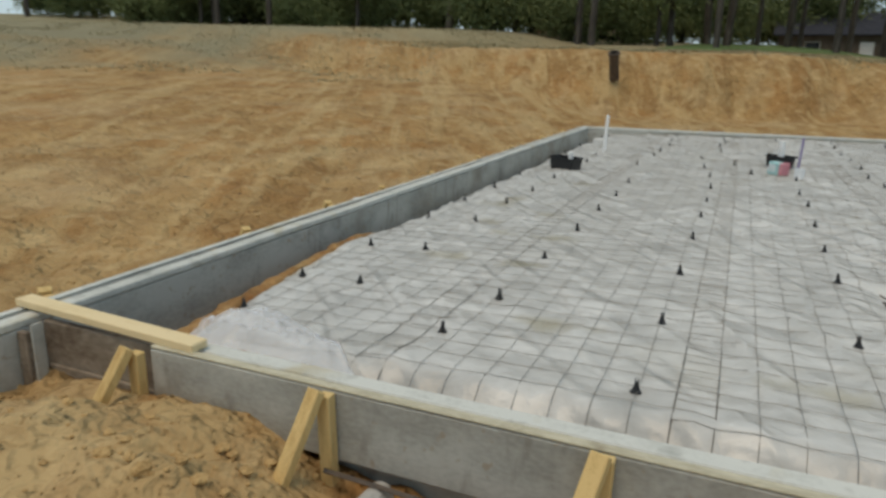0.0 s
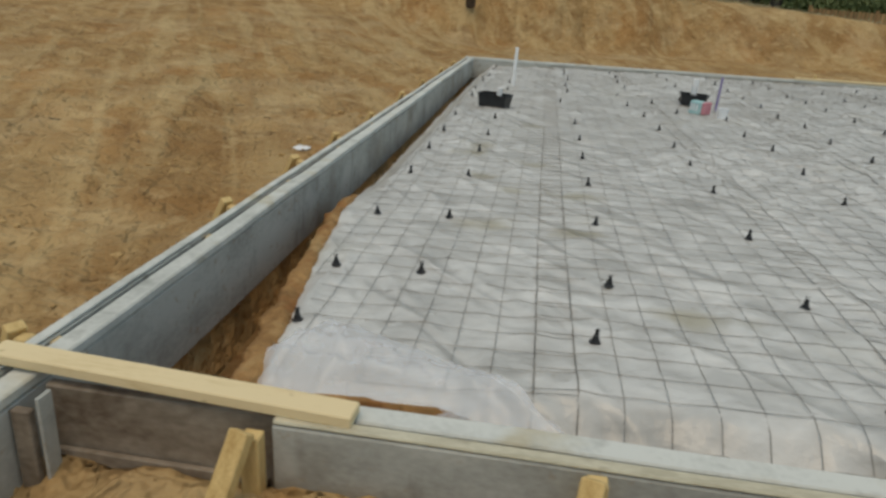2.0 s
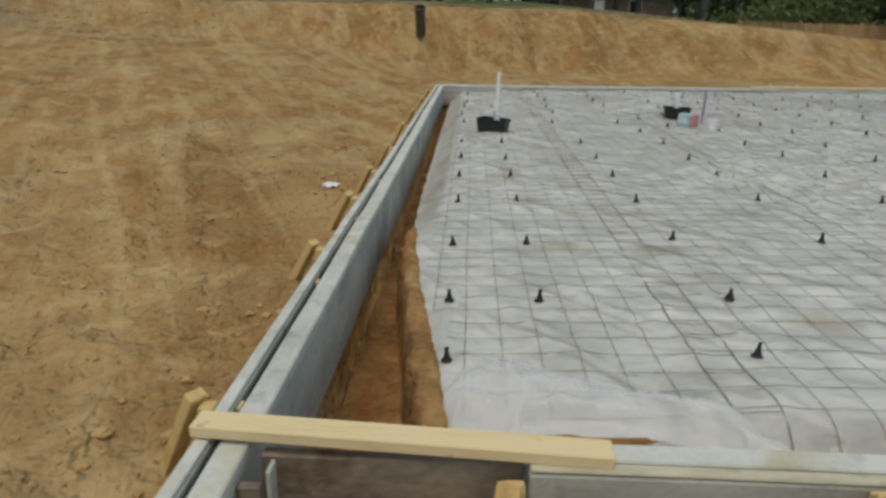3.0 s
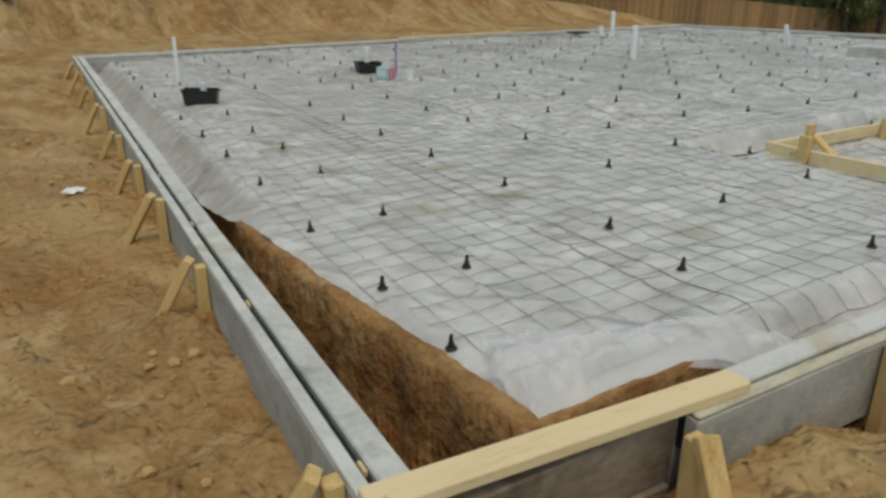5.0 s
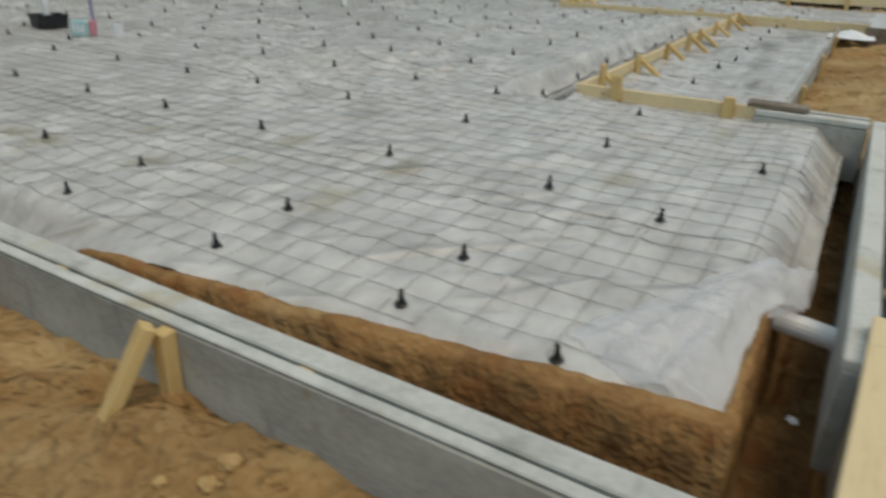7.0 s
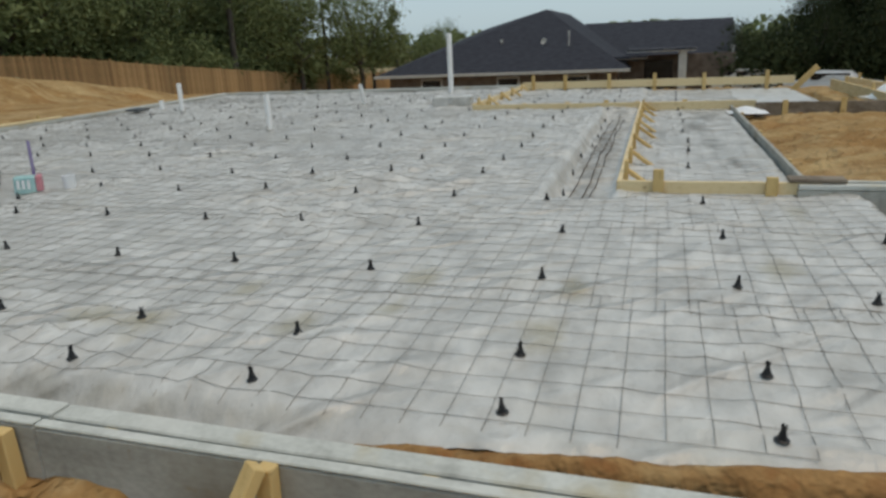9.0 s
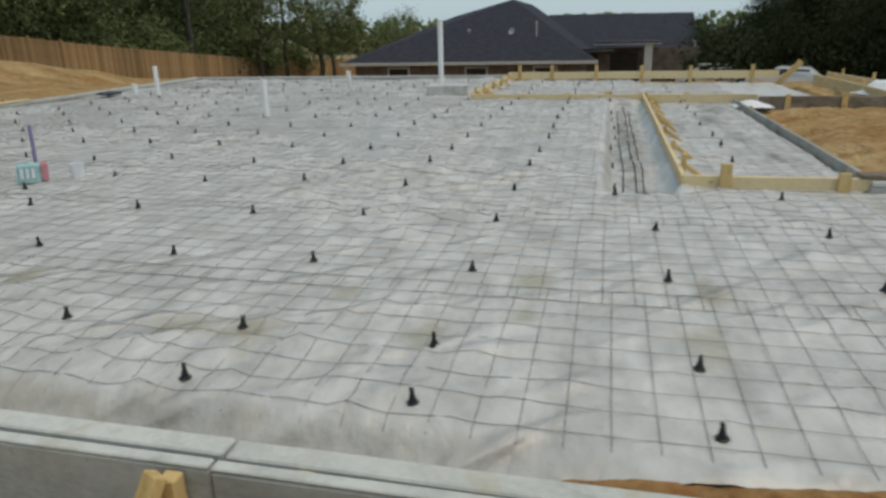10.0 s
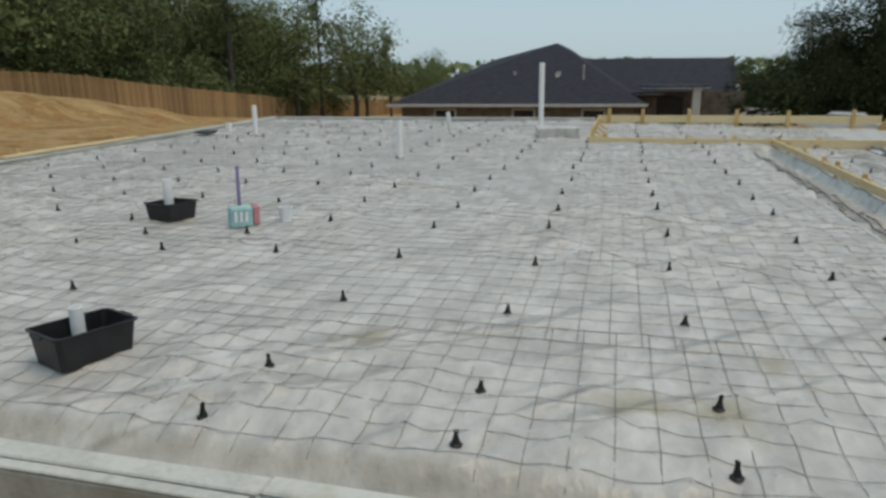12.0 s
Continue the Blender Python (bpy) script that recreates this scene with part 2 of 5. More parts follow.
form_top = material("form_top", (0.40, 0.41, 0.38), (0.6, 0.61, 0.57), 5, 45, 0.85, 0.4, 0.005, spec=0.2, per_object=0.15)
overlay(form_top, (0.2, 0.2, 0.18), 7.0, 0.6, 0.72, 0.5, (6, 1, 2))
overlay(form_top, (0.62, 0.62, 0.58), 2.2, 0.55, 0.7, 0.6, (9, 1, 2))
overlay(form_top, (0.42, 0.34, 0.18), 4.0, 0.58, 0.72, 0.55, (2, 2, 2))
wet_ply = material("damp_board", (0.12, 0.085, 0.058), (0.30, 0.25, 0.195), 3.0, 25, 0.7, 0.3, 0.006, spec=0.3, stretch=(1, 1, 1.6))
lumber = material("new_lumber", (0.56, 0.41, 0.2), (0.75, 0.6, 0.36), 4, 30, 0.75, 0.25, 0.004, spec=0.25, stretch=(1, 6, 6), per_object=0.2)
lumber_y = material("new_lumber_across", (0.56, 0.41, 0.2), (0.75, 0.6, 0.36), 4, 30, 0.75, 0.25, 0.004, spec=0.25, stretch=(6, 1, 6), per_object=0.2)
lumber_z = material("stake_lumber", (0.42, 0.26, 0.09), (0.66, 0.47, 0.21), 4, 30, 0.75, 0.3, 0.004, spec=0.25, stretch=(6, 6, 1), per_object=0.25)
for lm in (lumber, lumber_y, lumber_z):
    overlay(lm, (0.25, 0.14, 0.05), 9, 0.66, 0.74, 0.8, (5, 5, 1))
pvc = material("pvc_pipe", (0.8, 0.8, 0.79), (0.88, 0.88, 0.87), 5, 40, 0.35, 0.05, 0.002, spec=0.5)
grey_pipe = material("dusty_pipe", (0.36, 0.35, 0.33), (0.56, 0.55, 0.52), 6, 40, 0.6, 0.1, 0.003)
purple = material("purple_pipe", (0.20, 0.16, 0.31), (0.30, 0.25, 0.42), 8, 50, 0.4, 0.05, 0.002)
teal = material("teal_carton", (0.26, 0.47, 0.48), (0.42, 0.64, 0.63), 7, 40, 0.5, 0.1, 0.003)
red = material("red_carton", (0.5, 0.16, 0.2), (0.62, 0.28, 0.31), 7, 40, 0.5, 0.1, 0.003)
white_plain = material("white_sheet", (0.74, 0.75, 0.76), (0.86, 0.87, 0.88), 4, 30, 0.5, 0.2, 0.01)
shingle = material("roof_shingles", (0.022, 0.024, 0.033), (0.05, 0.053, 0.066), 3, 14, 0.9, 0.5, 0.03, stretch=(1, 1, 6), spec=0.2)
brick = material("house_brick", (0.10, 0.075, 0.06), (0.2, 0.16, 0.13), 2, 12, 0.9, 0.3, 0.02)
fascia_paint = material("fascia_paint", (0.40, 0.39, 0.36), (0.55, 0.54, 0.5), 3, 20, 0.6, 0.05, 0.004)
dark_opening = material("dark_glass", (0.012, 0.012, 0.014), (0.03, 0.03, 0.035), 2, 10, 0.2, 0.02, 0.002)
fence_wood = material("fence_cedar", (0.14, 0.085, 0.04), (0.40, 0.25, 0.12), 1.3, 9, 0.85, 0.3, 0.01, spread=(0.3, 0.95), stretch=(3, 3, 0.5), per_object=0.45)
fence_fresh = material("fence_cedar_fresh", (0.20, 0.115, 0.05), (0.52, 0.33, 0.16), 1.3, 9, 0.85, 0.3, 0.01, spread=(0.3, 0.95), stretch=(3, 3, 0.5), per_object=0.45)
bark = material("bark", (0.04, 0.034, 0.029), (0.11, 0.095, 0.08), 3, 18, 0.95, 0.8, 0.05, stretch=(1, 1, 0.3))
leaf = material("broad_leaves", (0.055, 0.078, 0.033), (0.165, 0.2, 0.085), 0.35, 3, 0.7, 0.1, 0.01, spec=0.15, per_object=0.15)
dark_leaf = material("live_oak_leaves", (0.014, 0.022, 0.01), (0.045, 0.058, 0.024), 0.35, 3, 0.7, 0.1, 0.01, spec=0.1, per_object=0.1)
needle = material("pine_needles", (0.045, 0.066, 0.03), (0.135, 0.16, 0.066), 0.4, 3, 0.7, 0.1, 0.01, spec=0.15, per_object=0.15)
weeds_mat = material("dry_weeds", (0.25, 0.22, 0.13), (0.40, 0.35, 0.22), 0.5, 6, 0.9, 0.1, 0.01, spec=0.1)
lawn_mat = material("lawn", (0.06, 0.1, 0.03), (0.15, 0.2, 0.08), 0.8, 12, 0.9, 0.5, 0.03, spec=0.1)
car_paint = material("white_car_paint", (0.5, 0.52, 0.54), (0.6, 0.62, 0.64), 2, 9, 0.25, 0.0, 0.001, spec=0.5)
rubber = material("tyre_rubber", (0.012, 0.012, 0.012), (0.025, 0.025, 0.025), 9, 50, 0.85, 0.1, 0.002)


# ---- building helpers ----
def link(name, verts, faces, mat, parent=None, label="", smooth=False):
    me = bpy.data.meshes.new(name)
    me.from_pydata(verts, [], faces)
    me.materials.append(mat)
    if smooth:
        me.polygons.foreach_set("use_smooth", [True] * len(me.polygons))
    me.update()
    ob = new(name, me)
    if parent:
        ob.parent = parent
    return tagged(ob, label)


def part(name, bm, mat, parent=None, label="", smooth=False):
    me = bpy.data.meshes.new(name)
    bmesh.ops.recalc_face_normals(bm, faces=bm.faces)
    bm.to_mesh(me)
    bm.free()
    me.materials.append(mat)
    if smooth:
        me.polygons.foreach_set("use_smooth", [True] * len(me.polygons))
    ob = new(name, me)
    if parent:
        ob.parent = parent
    return tagged(ob, label)


def block(size, centre=(0, 0, 0), bevel=0.004, m=None, warp=0.0, cuts=0, bm=None):
    """A bevelled board, its long sides cut and slightly bent where warp is given."""
    b = bmesh.new()
    bmesh.ops.create_cube(b, size=1.0)
    bmesh.ops.scale(b, vec=size, verts=b.verts)
    if cuts:
        ax = max(range(3), key=lambda i: size[i])
        es = [e for e in b.edges if abs((e.verts[0].co - e.verts[1].co)[ax]) > size[ax] * 0.9]
        bmesh.ops.subdivide_edges(b, edges=es, cuts=cuts)
    if bevel:
        es = [e for e in b.edges if len(e.link_faces) == 2 and e.calc_face_angle(0) > 0.5]
        bmesh.ops.bevel(b, geom=es, offset=bevel, segments=1, affect="EDGES", profile=0.6)
    if warp:
        s = random.random() * 50
        for v in b.verts:
            v.co += Vector((noise.noise(v.co * 1.3 + Vector((s, 0, 0))), noise.noise(v.co * 1.3 + Vector((0, s, 0))),
                            noise.noise(v.co * 1.3 + Vector((0, 0, s))))) * warp
    bmesh.ops.translate(b, vec=centre, verts=b.verts)
    if m is not None:
        b.transform(m)
    if bm is None:
        return b
    tmp = bpy.data.meshes.new("tmp")
    b.to_mesh(tmp)
    b.free()
    bm.from_mesh(tmp)
    bpy.data.meshes.remove(tmp)
    return bm


def lathe(profile, sides=16, cap=True):
    """A turned form from (radius, height) pairs."""
    b = bmesh.new()
    rings = []
    for r, z in profile:
        rings.append([b.verts.new((r * math.cos(2 * math.pi * i / sides), r * math.sin(2 * math.pi * i / sides), z)) for i in range(sides)])
    for lo, hi in zip(rings, rings[1:]):
        for i in range(sides):
            b.faces.new((lo[i], lo[(i + 1) % sides], hi[(i + 1) % sides], hi[i]))
    if cap:
        b.faces.new(rings[0][::-1])
        b.faces.new(rings[-1])
    return b


def smooth01(a, b, v):
    v = min(1.0, max(0.0, (v - a) / (b - a)))
    return v * v * (3 - 2 * v)


def n2(x, y, s, k=0.0):
    return noise.noise(Vector((x * s, y * s, k)))


def lerp_table(table, v):
    for (a, fa), (b, fb) in zip(table, table[1:]):
        if v <= b:
            return fa + (fb - fa) * min(1.0, max(0.0, (v - a) / (b - a)))
    return table[-1][1]


def steps(marks):
    """Coordinates from (start, spacing) marks to the last mark."""
    out = []
    for (a, d), (b, _) in zip(marks, marks[1:]):
        k = max(1, round((b - a) / d))
        out += [a + (b - a) * i / k for i in range(k)]
    return out + [marks[-1][0]]


def sheet(name, xs, ys, height, mat, keep=None, parent=None, label="", fit=None):
    flat = [fit(x, y) if fit else (x, y) for y in ys for x in xs]
    verts = [(x, y, height(x, y)) for x, y in flat]
    w = len(xs)
    faces = []
    for j in range(len(ys) - 1):
        for i in range(w - 1):
            if keep is None or keep((xs[i] + xs[i + 1]) / 2, (ys[j] + ys[j + 1]) / 2):
                a = j * w + i
                faces.append((a, a + 1, a + w + 1, a + w))
    return link(name, verts, faces, mat, parent, label, True)


# ---- the lie of the land ----
X0, X1, Y0, Y1 = -3.05, 13.95, 2.01, 16.05      # outer faces of the forms
FAR, SKEW = 15.05, 0.095                        # far form: y at its western end, and its slope
TOP = 0.115                                     # top of the forms above the slab base


def fence_base(x):
    return lerp_table([(9, -0.05), (20, -0.2), (23, -0.3), (30, -0.92), (43, -1.85), (60, -2.95), (90, -3.9)], x)


def ground_height(x, y):
    far = math.hypot(x - 4, y - 8)
    h = -0.15 - 0.05 * smooth01(2.6, 1.6, y)
    west = smooth01(-3.5, -8.0, x)
    h += 0.058 * max(0.0, -x - 4.5) + 0.035 * max(0.0, y - 9) * west
    east = 0.10 * max(0.0, x - 15.0)
    h -= min(east, 2.9) * smooth01(30, 22, y)
    # cut bank behind the slab
    edge = 23.6 + 1.0 * n2(x, 3, 0.16) + 0.6 * n2(x, 9, 0.6) + 0.9 * abs(n2(x, 5, 0.45)) + 0.3 * abs(n2(x, 2, 1.6))
    lip = lerp_table([(-60, 2.9), (-20, 2.2), (2, 1.9), (11, 1.2), (14.5, 0.85), (17, 0.6), (19, 0.4), (23, -0.4), (24, -0.5), (30, -1.05), (43, -1.98), (60, -3.1), (120, -5.0)], x)
    s = smooth01(0, 3.0, y - edge - 0.8 * n2(x, y, 0.5, 4))
    rise = h + (lip - h) * s if lip > h or x > 15 else h
    h = rise + (0.045 * max(0.0, min(y, 70) - 27) if x < 30 else 0) * s * smooth01(30, 8, x)
    back = smooth01(27.8, 31.0, y) * smooth01(6, 13, x)
    h += (fence_base(x) - 0.03 - h) * back
    # weedy mound on the rise to the north-west
    d = (-x) * 0.75 + y * 0.66
    h += 0.75 * smooth01(27, 34, d) * smooth01(-9, -16, x) * smooth01(60, 46, d)
    h = min(h, 5.5)
    # lumps and ruts
    rough = smooth01(60, 10, far)
    h += rough * (0.05 * n2(x, y, 0.45) + 0.045 * n2(x, y, 1.3, 2) + 0.034 * n2(x, y, 2.9, 5) + 0.012 * n2(x, y, 7.0, 8))
    u, v = 0.927 * x + 0.375 * y, -0.375 * x + 0.927 * y       # across and along the wheel tracks
    h += smooth01(-4.2, -5.5, x) * rough * (0.075 * n2(u * 1.1, v * 0.09, 1.0, 61) + 0.045 * abs(n2(u * 2.6, v * 0.16, 1.0, 67)))
    if far < 16:
        h += 0.06 * (1 - abs(n2(x, y, 3.6, 71))) ** 4 * smooth01(-0.2, 0.3, n2(x, y, 0.9, 73)) + 0.05 * n2(x, y, 2.1, 77) + 0.03 * abs(n2(x, y, 8.5, 79)) - 0.02
        h += 0.03 * abs(n2(x, y, 3.3, 3)) ** 1.5 + 0.02 * n2(x, y, 5.7, 12) + 0.009 * n2(x, y, 14.0, 1)
    h += 0.2 * math.exp(-(((x + 2.0) / 0.85) ** 2 + ((y - 1.42) / 0.42) ** 2)) + 0.06 * math.exp(-(((x + 1.75) / 0.45) ** 2 + ((y - 1.85) / 0.2) ** 2))
    clump = math.exp(-(((x + 1.2) / 1.7) ** 2 + ((y - 1.35) / 0.5) ** 2))
    h += clump * (0.12 * abs(n2(x, y, 3.8, 21)) + 0.045 * abs(n2(x, y, 7.5, 23)) + 0.01 * n2(x, y, 12, 25)) + 0.1 * math.exp(-(((x + 0.5) / 0.5) ** 2 + ((y - 1.45) / 0.3) ** 2))
    h -= 0.16 * math.exp(-(((x + 0.55) / 0.75) ** 2 + ((y - 1.95) / 0.16) ** 2))
    h += 0.05 * math.exp(-(((x + 3.5) / 0.3) ** 2 + ((y - 6.8) / 1.5) ** 2))
    # porch side: loose fill heaped against the outer form
    if x > 1.3:
        h += 0.12 * smooth01(2.75, 1.6, y) * smooth01(9.5, 8, x) * smooth01(1.3, 2.5, x) * smooth01(-6, -1, y)
    return h


def far_edge(x):
    return FAR + SKEW * (x - X0)


def under_slab(x, y):
    return (X0 + 0.1 < x < X1 - 0.1 and 2.78 < y < far_edge(x) - 0.1) or (X0 + 0.1 < x < 1.3 and Y0 + 0.08 < y < 3) or (8.2 < x < X1 - 0.1 and 0.6 < y < 3)


gx = steps([(-320, 40), (-120, 12), (-60, 3), (-24, 0.35), (-10, 0.14), (-6, 0.055), (-3, 0.045), (1.0, 0.1), (1.6, 0.14), (9, 0.5), (16, 1.2), (36, 3), (90, 14), (400, 40), (440, 1)])
gy = steps([(-320, 40), (-80, 10), (-14, 1.5), (-1.5, 0.2), (0.4, 0.065), (0.8, 0.045), (2.1, 0.065), (8.5, 0.12), (13, 0.35), (22, 0.3), (29, 0.9), (48, 4), (90, 14), (400, 40), (440, 1)])
tagged(sheet("ground", gx, gy, lambda x, y: -0.75 if under_slab(x, y) else ground_height(x, y), dirt),
       "sandy orange-brown bare earth of a building site", "ground", kind="structure")


# ---- plastic vapour barrier over the pad ----
LEFT_EDGE = [(2.3, -2.345), (2.5, -2.36), (3.07, -2.43), (3.7, -2.53), (4.6, -2.63), (5.4, -2.70), (6.4, -2.73), (20, -2.73)]


def lie(x):
    """The pad falls a little towards its western edge."""
    return lerp_table([(-2.9, -0.05), (-2.39, -0.033), (-1.94, -0.013), (-1.05, 0.012), (-0.15, 0.026), (1.0, 0.028), (20, 0.02)], x)


def crumple_lines(x, y):
    """Folds of the slack sheet: sharp crests with soft hollows between, finer ones over broad ones."""
    u = 0.8 * x + 0.6 * y + 0.10 * n2(x, y, 1.4, 31)          # across the folds
    v = 0.6 * x - 0.8 * y + 0.10 * n2(x, y, 1.4, 37)          # along them
    slack = 0.4 + 0.9 * smooth01(-0.35, 0.3, n2(x, y, 0.55, 41)) * smooth01(2.4, 4.2, y)
    a = 1 - abs(n2(u, v * 0.4, 2.6, 43))
    b = 1 - abs(n2(u, v * 0.3 + 0.4 * u, 5.2, 47))
    c = 1 - abs(n2(u, v * 0.45, 9.0, 53))
    d = 1 - abs(n2(0.5 * u, v, 3.4, 57))
    return slack * (0.026 * a ** 7 + 0.019 * b ** 6 + 0.009 * c ** 4 + 0.010 * d ** 6 + 0.009 * n2(x, y, 2.0, 59))


def plastic_height(x, y, fine=1.0):
    k = noise.noise(Vector((x * 0.35, y * 0.35, 7)))
    z = 0.011 * noise.noise(Vector((x * 1.1, y * 1.7, 1))) + fine * 0.010 * noise.noise(Vector((x * 2.6, y * 4.2, 2)))
    r = 1 - abs(noise.noise(Vector((x * 1.9 + 0.6 * n2(x, y, 0.8, 3), y * 4.6 + 1.2 * k, 3))))
    z += fine * 0.015 * r ** 7
    r = 1 - abs(noise.noise(Vector((x * 4.4, y * 2.3 + 2 * k, 11))))
    z += fine * 0.010 * r ** 8
    z = 0.6 * z + fine * (crumple_lines(x, y) - 0.015) * smooth01(-2.62, -2.42, x)
    # hangs over the crest into the trench beside the western form
    sag = smooth01(4.3, 6.0, y)
    z -= sag * (0.17 * smooth01(-2.45, -2.74, x) + 0.012 * n2(2, y, 1.7) * smooth01(-2.3, -2.5, x))
    z -= (1 - sag) * 0.012 * smooth01(0.035, 0.0, x - left_edge(y))
    z -= 0.035 * smooth01(2.6, 2.42, y) * smooth01(-1.5, -1.8, x)
    # roll over the front edge of the pad
    f = smooth01(-1.75, -1.25, x) * smooth01(1.6, 1.2, x)
    z -= f * 0.17 * smooth01(2.51 + 0.03 * n2(x, 1, 3), 2.27, y) - f * 0.02 * smooth01(2.9, 2.6, y)
    z += f * 0.008 * math.sin(x * 23 + 3 * n2(x, y, 2)) * smooth01(2.7, 2.35, y)
    if x > 1.0 and y < 4.6:
        z -= 0.07 * smooth01(1.05, 1.35, x) * smooth01(4.35, 4.15, y)
    if x > 8.3 and y < 7.5:
        z -= 0.05 * smooth01(8.3, 8.6, x) * smooth01(7.4, 7.2, y)
    z -= 0.16 * smooth01(4.24, 4.33, y) * smooth01(4.88, 4.76, y) * smooth01(0.8, 1.3, x) * smooth01(8.3, 7.8, x)
    # long low ridges where the ditches for the drains were backfilled
    z += 0.022 * math.exp(-((y - 10.6 - 0.12 * (x + 0.9)) / 0.35) ** 2) * smooth01(4, 0, x)
    return z + lie(x)


def left_edge(y):
    return lerp_table(LEFT_EDGE, y) + 0.012 * n2(3, y, 4)


def front_edge(x):
    return 2.415 - 0.13 * smooth01(-1.75, -1.3, x) + 0.012 * n2(x, 2, 5)


def fit_plastic(x, y):
    """Draws the sheet's margins to its real, uneven edges."""
    a, b = left_edge(y), front_edge(x)
    if x < -2.2:
        x = a + (x + 2.86) / 0.66 * (-2.2 - a)
    if 2.19 < y < 2.7 and x < 1.25:
        y = b + (y - 2.2) / 0.5 * (2.7 - b)
    if y > 13.5:
        y = 13.5 + (y - 13.5) / 2.4 * (far_edge(x) - 0.13 - 13.5)
    return x, y


def plastic_here(x, y):
    if y > far_edge(x) - 0.14:
        return False
    if x < left_edge(y) - 0.001:
        return False
    if x < 1.25:
        return y > front_edge(x) - 0.001
    if x < 8.3:
        return y > 2.8
    return y > 1.0


# ---- pad of dug earth inside the forms ----
def pad_height(x, y):
    hang = smooth01(4.5, 6.0, y)
    crest = lerp_table(LEFT_EDGE, min(y, 4.4)) - 0.105 + 0.155 * hang + 0.045 * (1 - 0.8 * hang) * n2(1, y, 2.3) + 0.03 * n2(5, y, 7.0)
    left = smooth01(crest - 0.018, crest + 0.01, x)
    fcrest = 2.38 + 0.03 * n2(x, 1, 2.1) + 0.015 * n2(x, 3, 8.0)
    front = smooth01(fcrest - 0.03, fcrest + 0.01, y)
    k = min(left, front)
    top = lie(x) + 0.012 + 0.01 * n2(x, y, 5) + 0.008 * n2(x, y, 13) - 0.015 * smooth01(crest + 0.06, crest, x) - 0.02 * smooth01(fcrest + 0.07, fcrest, y)
    top += 0.012 * smooth01(0.0, 0.05, left_edge(y) - x) * (1 - hang)
    top -= 0.10 * hang * smooth01(-2.38, -2.5, x)
    floor = -0.56 + 0.03 * n2(x, y, 2.5) + 0.015 * n2(x, y, 9)
    h = floor + (top - 0.012 - floor) * k + 0.008 * k * n2(x, y, 22)
    if x > 1.2 and y < 4.3:
        h = min(h, -0.2)
    h -= 0.055 * smooth01(-0.004, 0.03, min(x - left_edge(y), y - front_edge(x)))
    if 0.5 < x < 8.5 and 4.1 < y < 5.1:
        h = min(h, -0.36)
    if x > -1.5:
        h = min(h, -0.075)
        if y < 2.75:
            h = min(h, -0.075 - 0.3 * smooth01(-1.5, -1.3, x) * smooth01(2.75, 2.5, y))
    return h


tagged(sheet("earth_pad", steps([(-2.9, 0.03), (-2.82, 0.011), (-2.3, 0.05), (1.3, 0.2), (13.9, 1)]), steps([(2.12, 0.05), (2.22, 0.012), (2.5, 0.03), (5.5, 0.1), (6.5, 0.25), (16.0, 1)]),
             pad_height, trench_dirt, lambda x, y: x < 1.25 or y > 2.8),
       "dug brown clay pad with a footing trench along its edges", "earth", kind="structure")


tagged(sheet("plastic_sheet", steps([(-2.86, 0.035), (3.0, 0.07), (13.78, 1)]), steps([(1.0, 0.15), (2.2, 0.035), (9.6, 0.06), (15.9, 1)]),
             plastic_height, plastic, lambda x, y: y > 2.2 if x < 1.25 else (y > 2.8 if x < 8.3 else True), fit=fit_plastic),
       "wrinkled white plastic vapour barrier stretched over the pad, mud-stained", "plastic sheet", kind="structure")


def flap_bounds(x):
    lo = 2.405 + 0.012 * n2(x, 4, 6) - 0.13 * smooth01(-1.75, -1.45, x)
    hi = 2.98 - 0.50 * (x + 2.28) if x > -2.22 else 2.98 - 1.9 * (-2.22 - x)
    return lo, lo + max(hi + 0.02 * n2(x, 7, 6) - lo, 0.02) * (0.08 + 0.92 * smooth01(-1.12, -1.6, x))


def fit_flap(x, v):
    lo, hi = flap_bounds(x)
    return x, lo + (hi - lo) * v


def flap_height(x, y):
    lo, hi = flap_bounds(x)
    t = (y - lo) / (hi - lo)
    u, v = (x + 2.45) / 1.2, (y - 2.4) / 0.6
    z = 0.04 * math.exp(-((v - 0.66 + 0.66 * u) / 0.08) ** 2) * smooth01(-0.05, 0.25, u) + 0.03 * math.exp(-((v - 0.35 + 0.35 * u) / 0.055) ** 2)
    z += 0.022 * (1 - abs(n2(x * 0.7 + y, y - x, 5, 3))) ** 6 + 0.02 * (1 - abs(n2(x + 0.6 * y, y, 9, 6))) ** 4 + 0.012 * abs(n2(x, y, 13, 4))
    z *= smooth01(1.0, 0.75, t) * (0.06 + 0.94 * smooth01(0.0, 0.3, t))
    z -= 0.05 * smooth01(2.42, 2.26, y) * smooth01(-1.75, -1.5, x)
    z -= 0.02 * smooth01(0.1, 0.0, t)
    return z + 0.006 + plastic_height(x, max(y, 2.45))


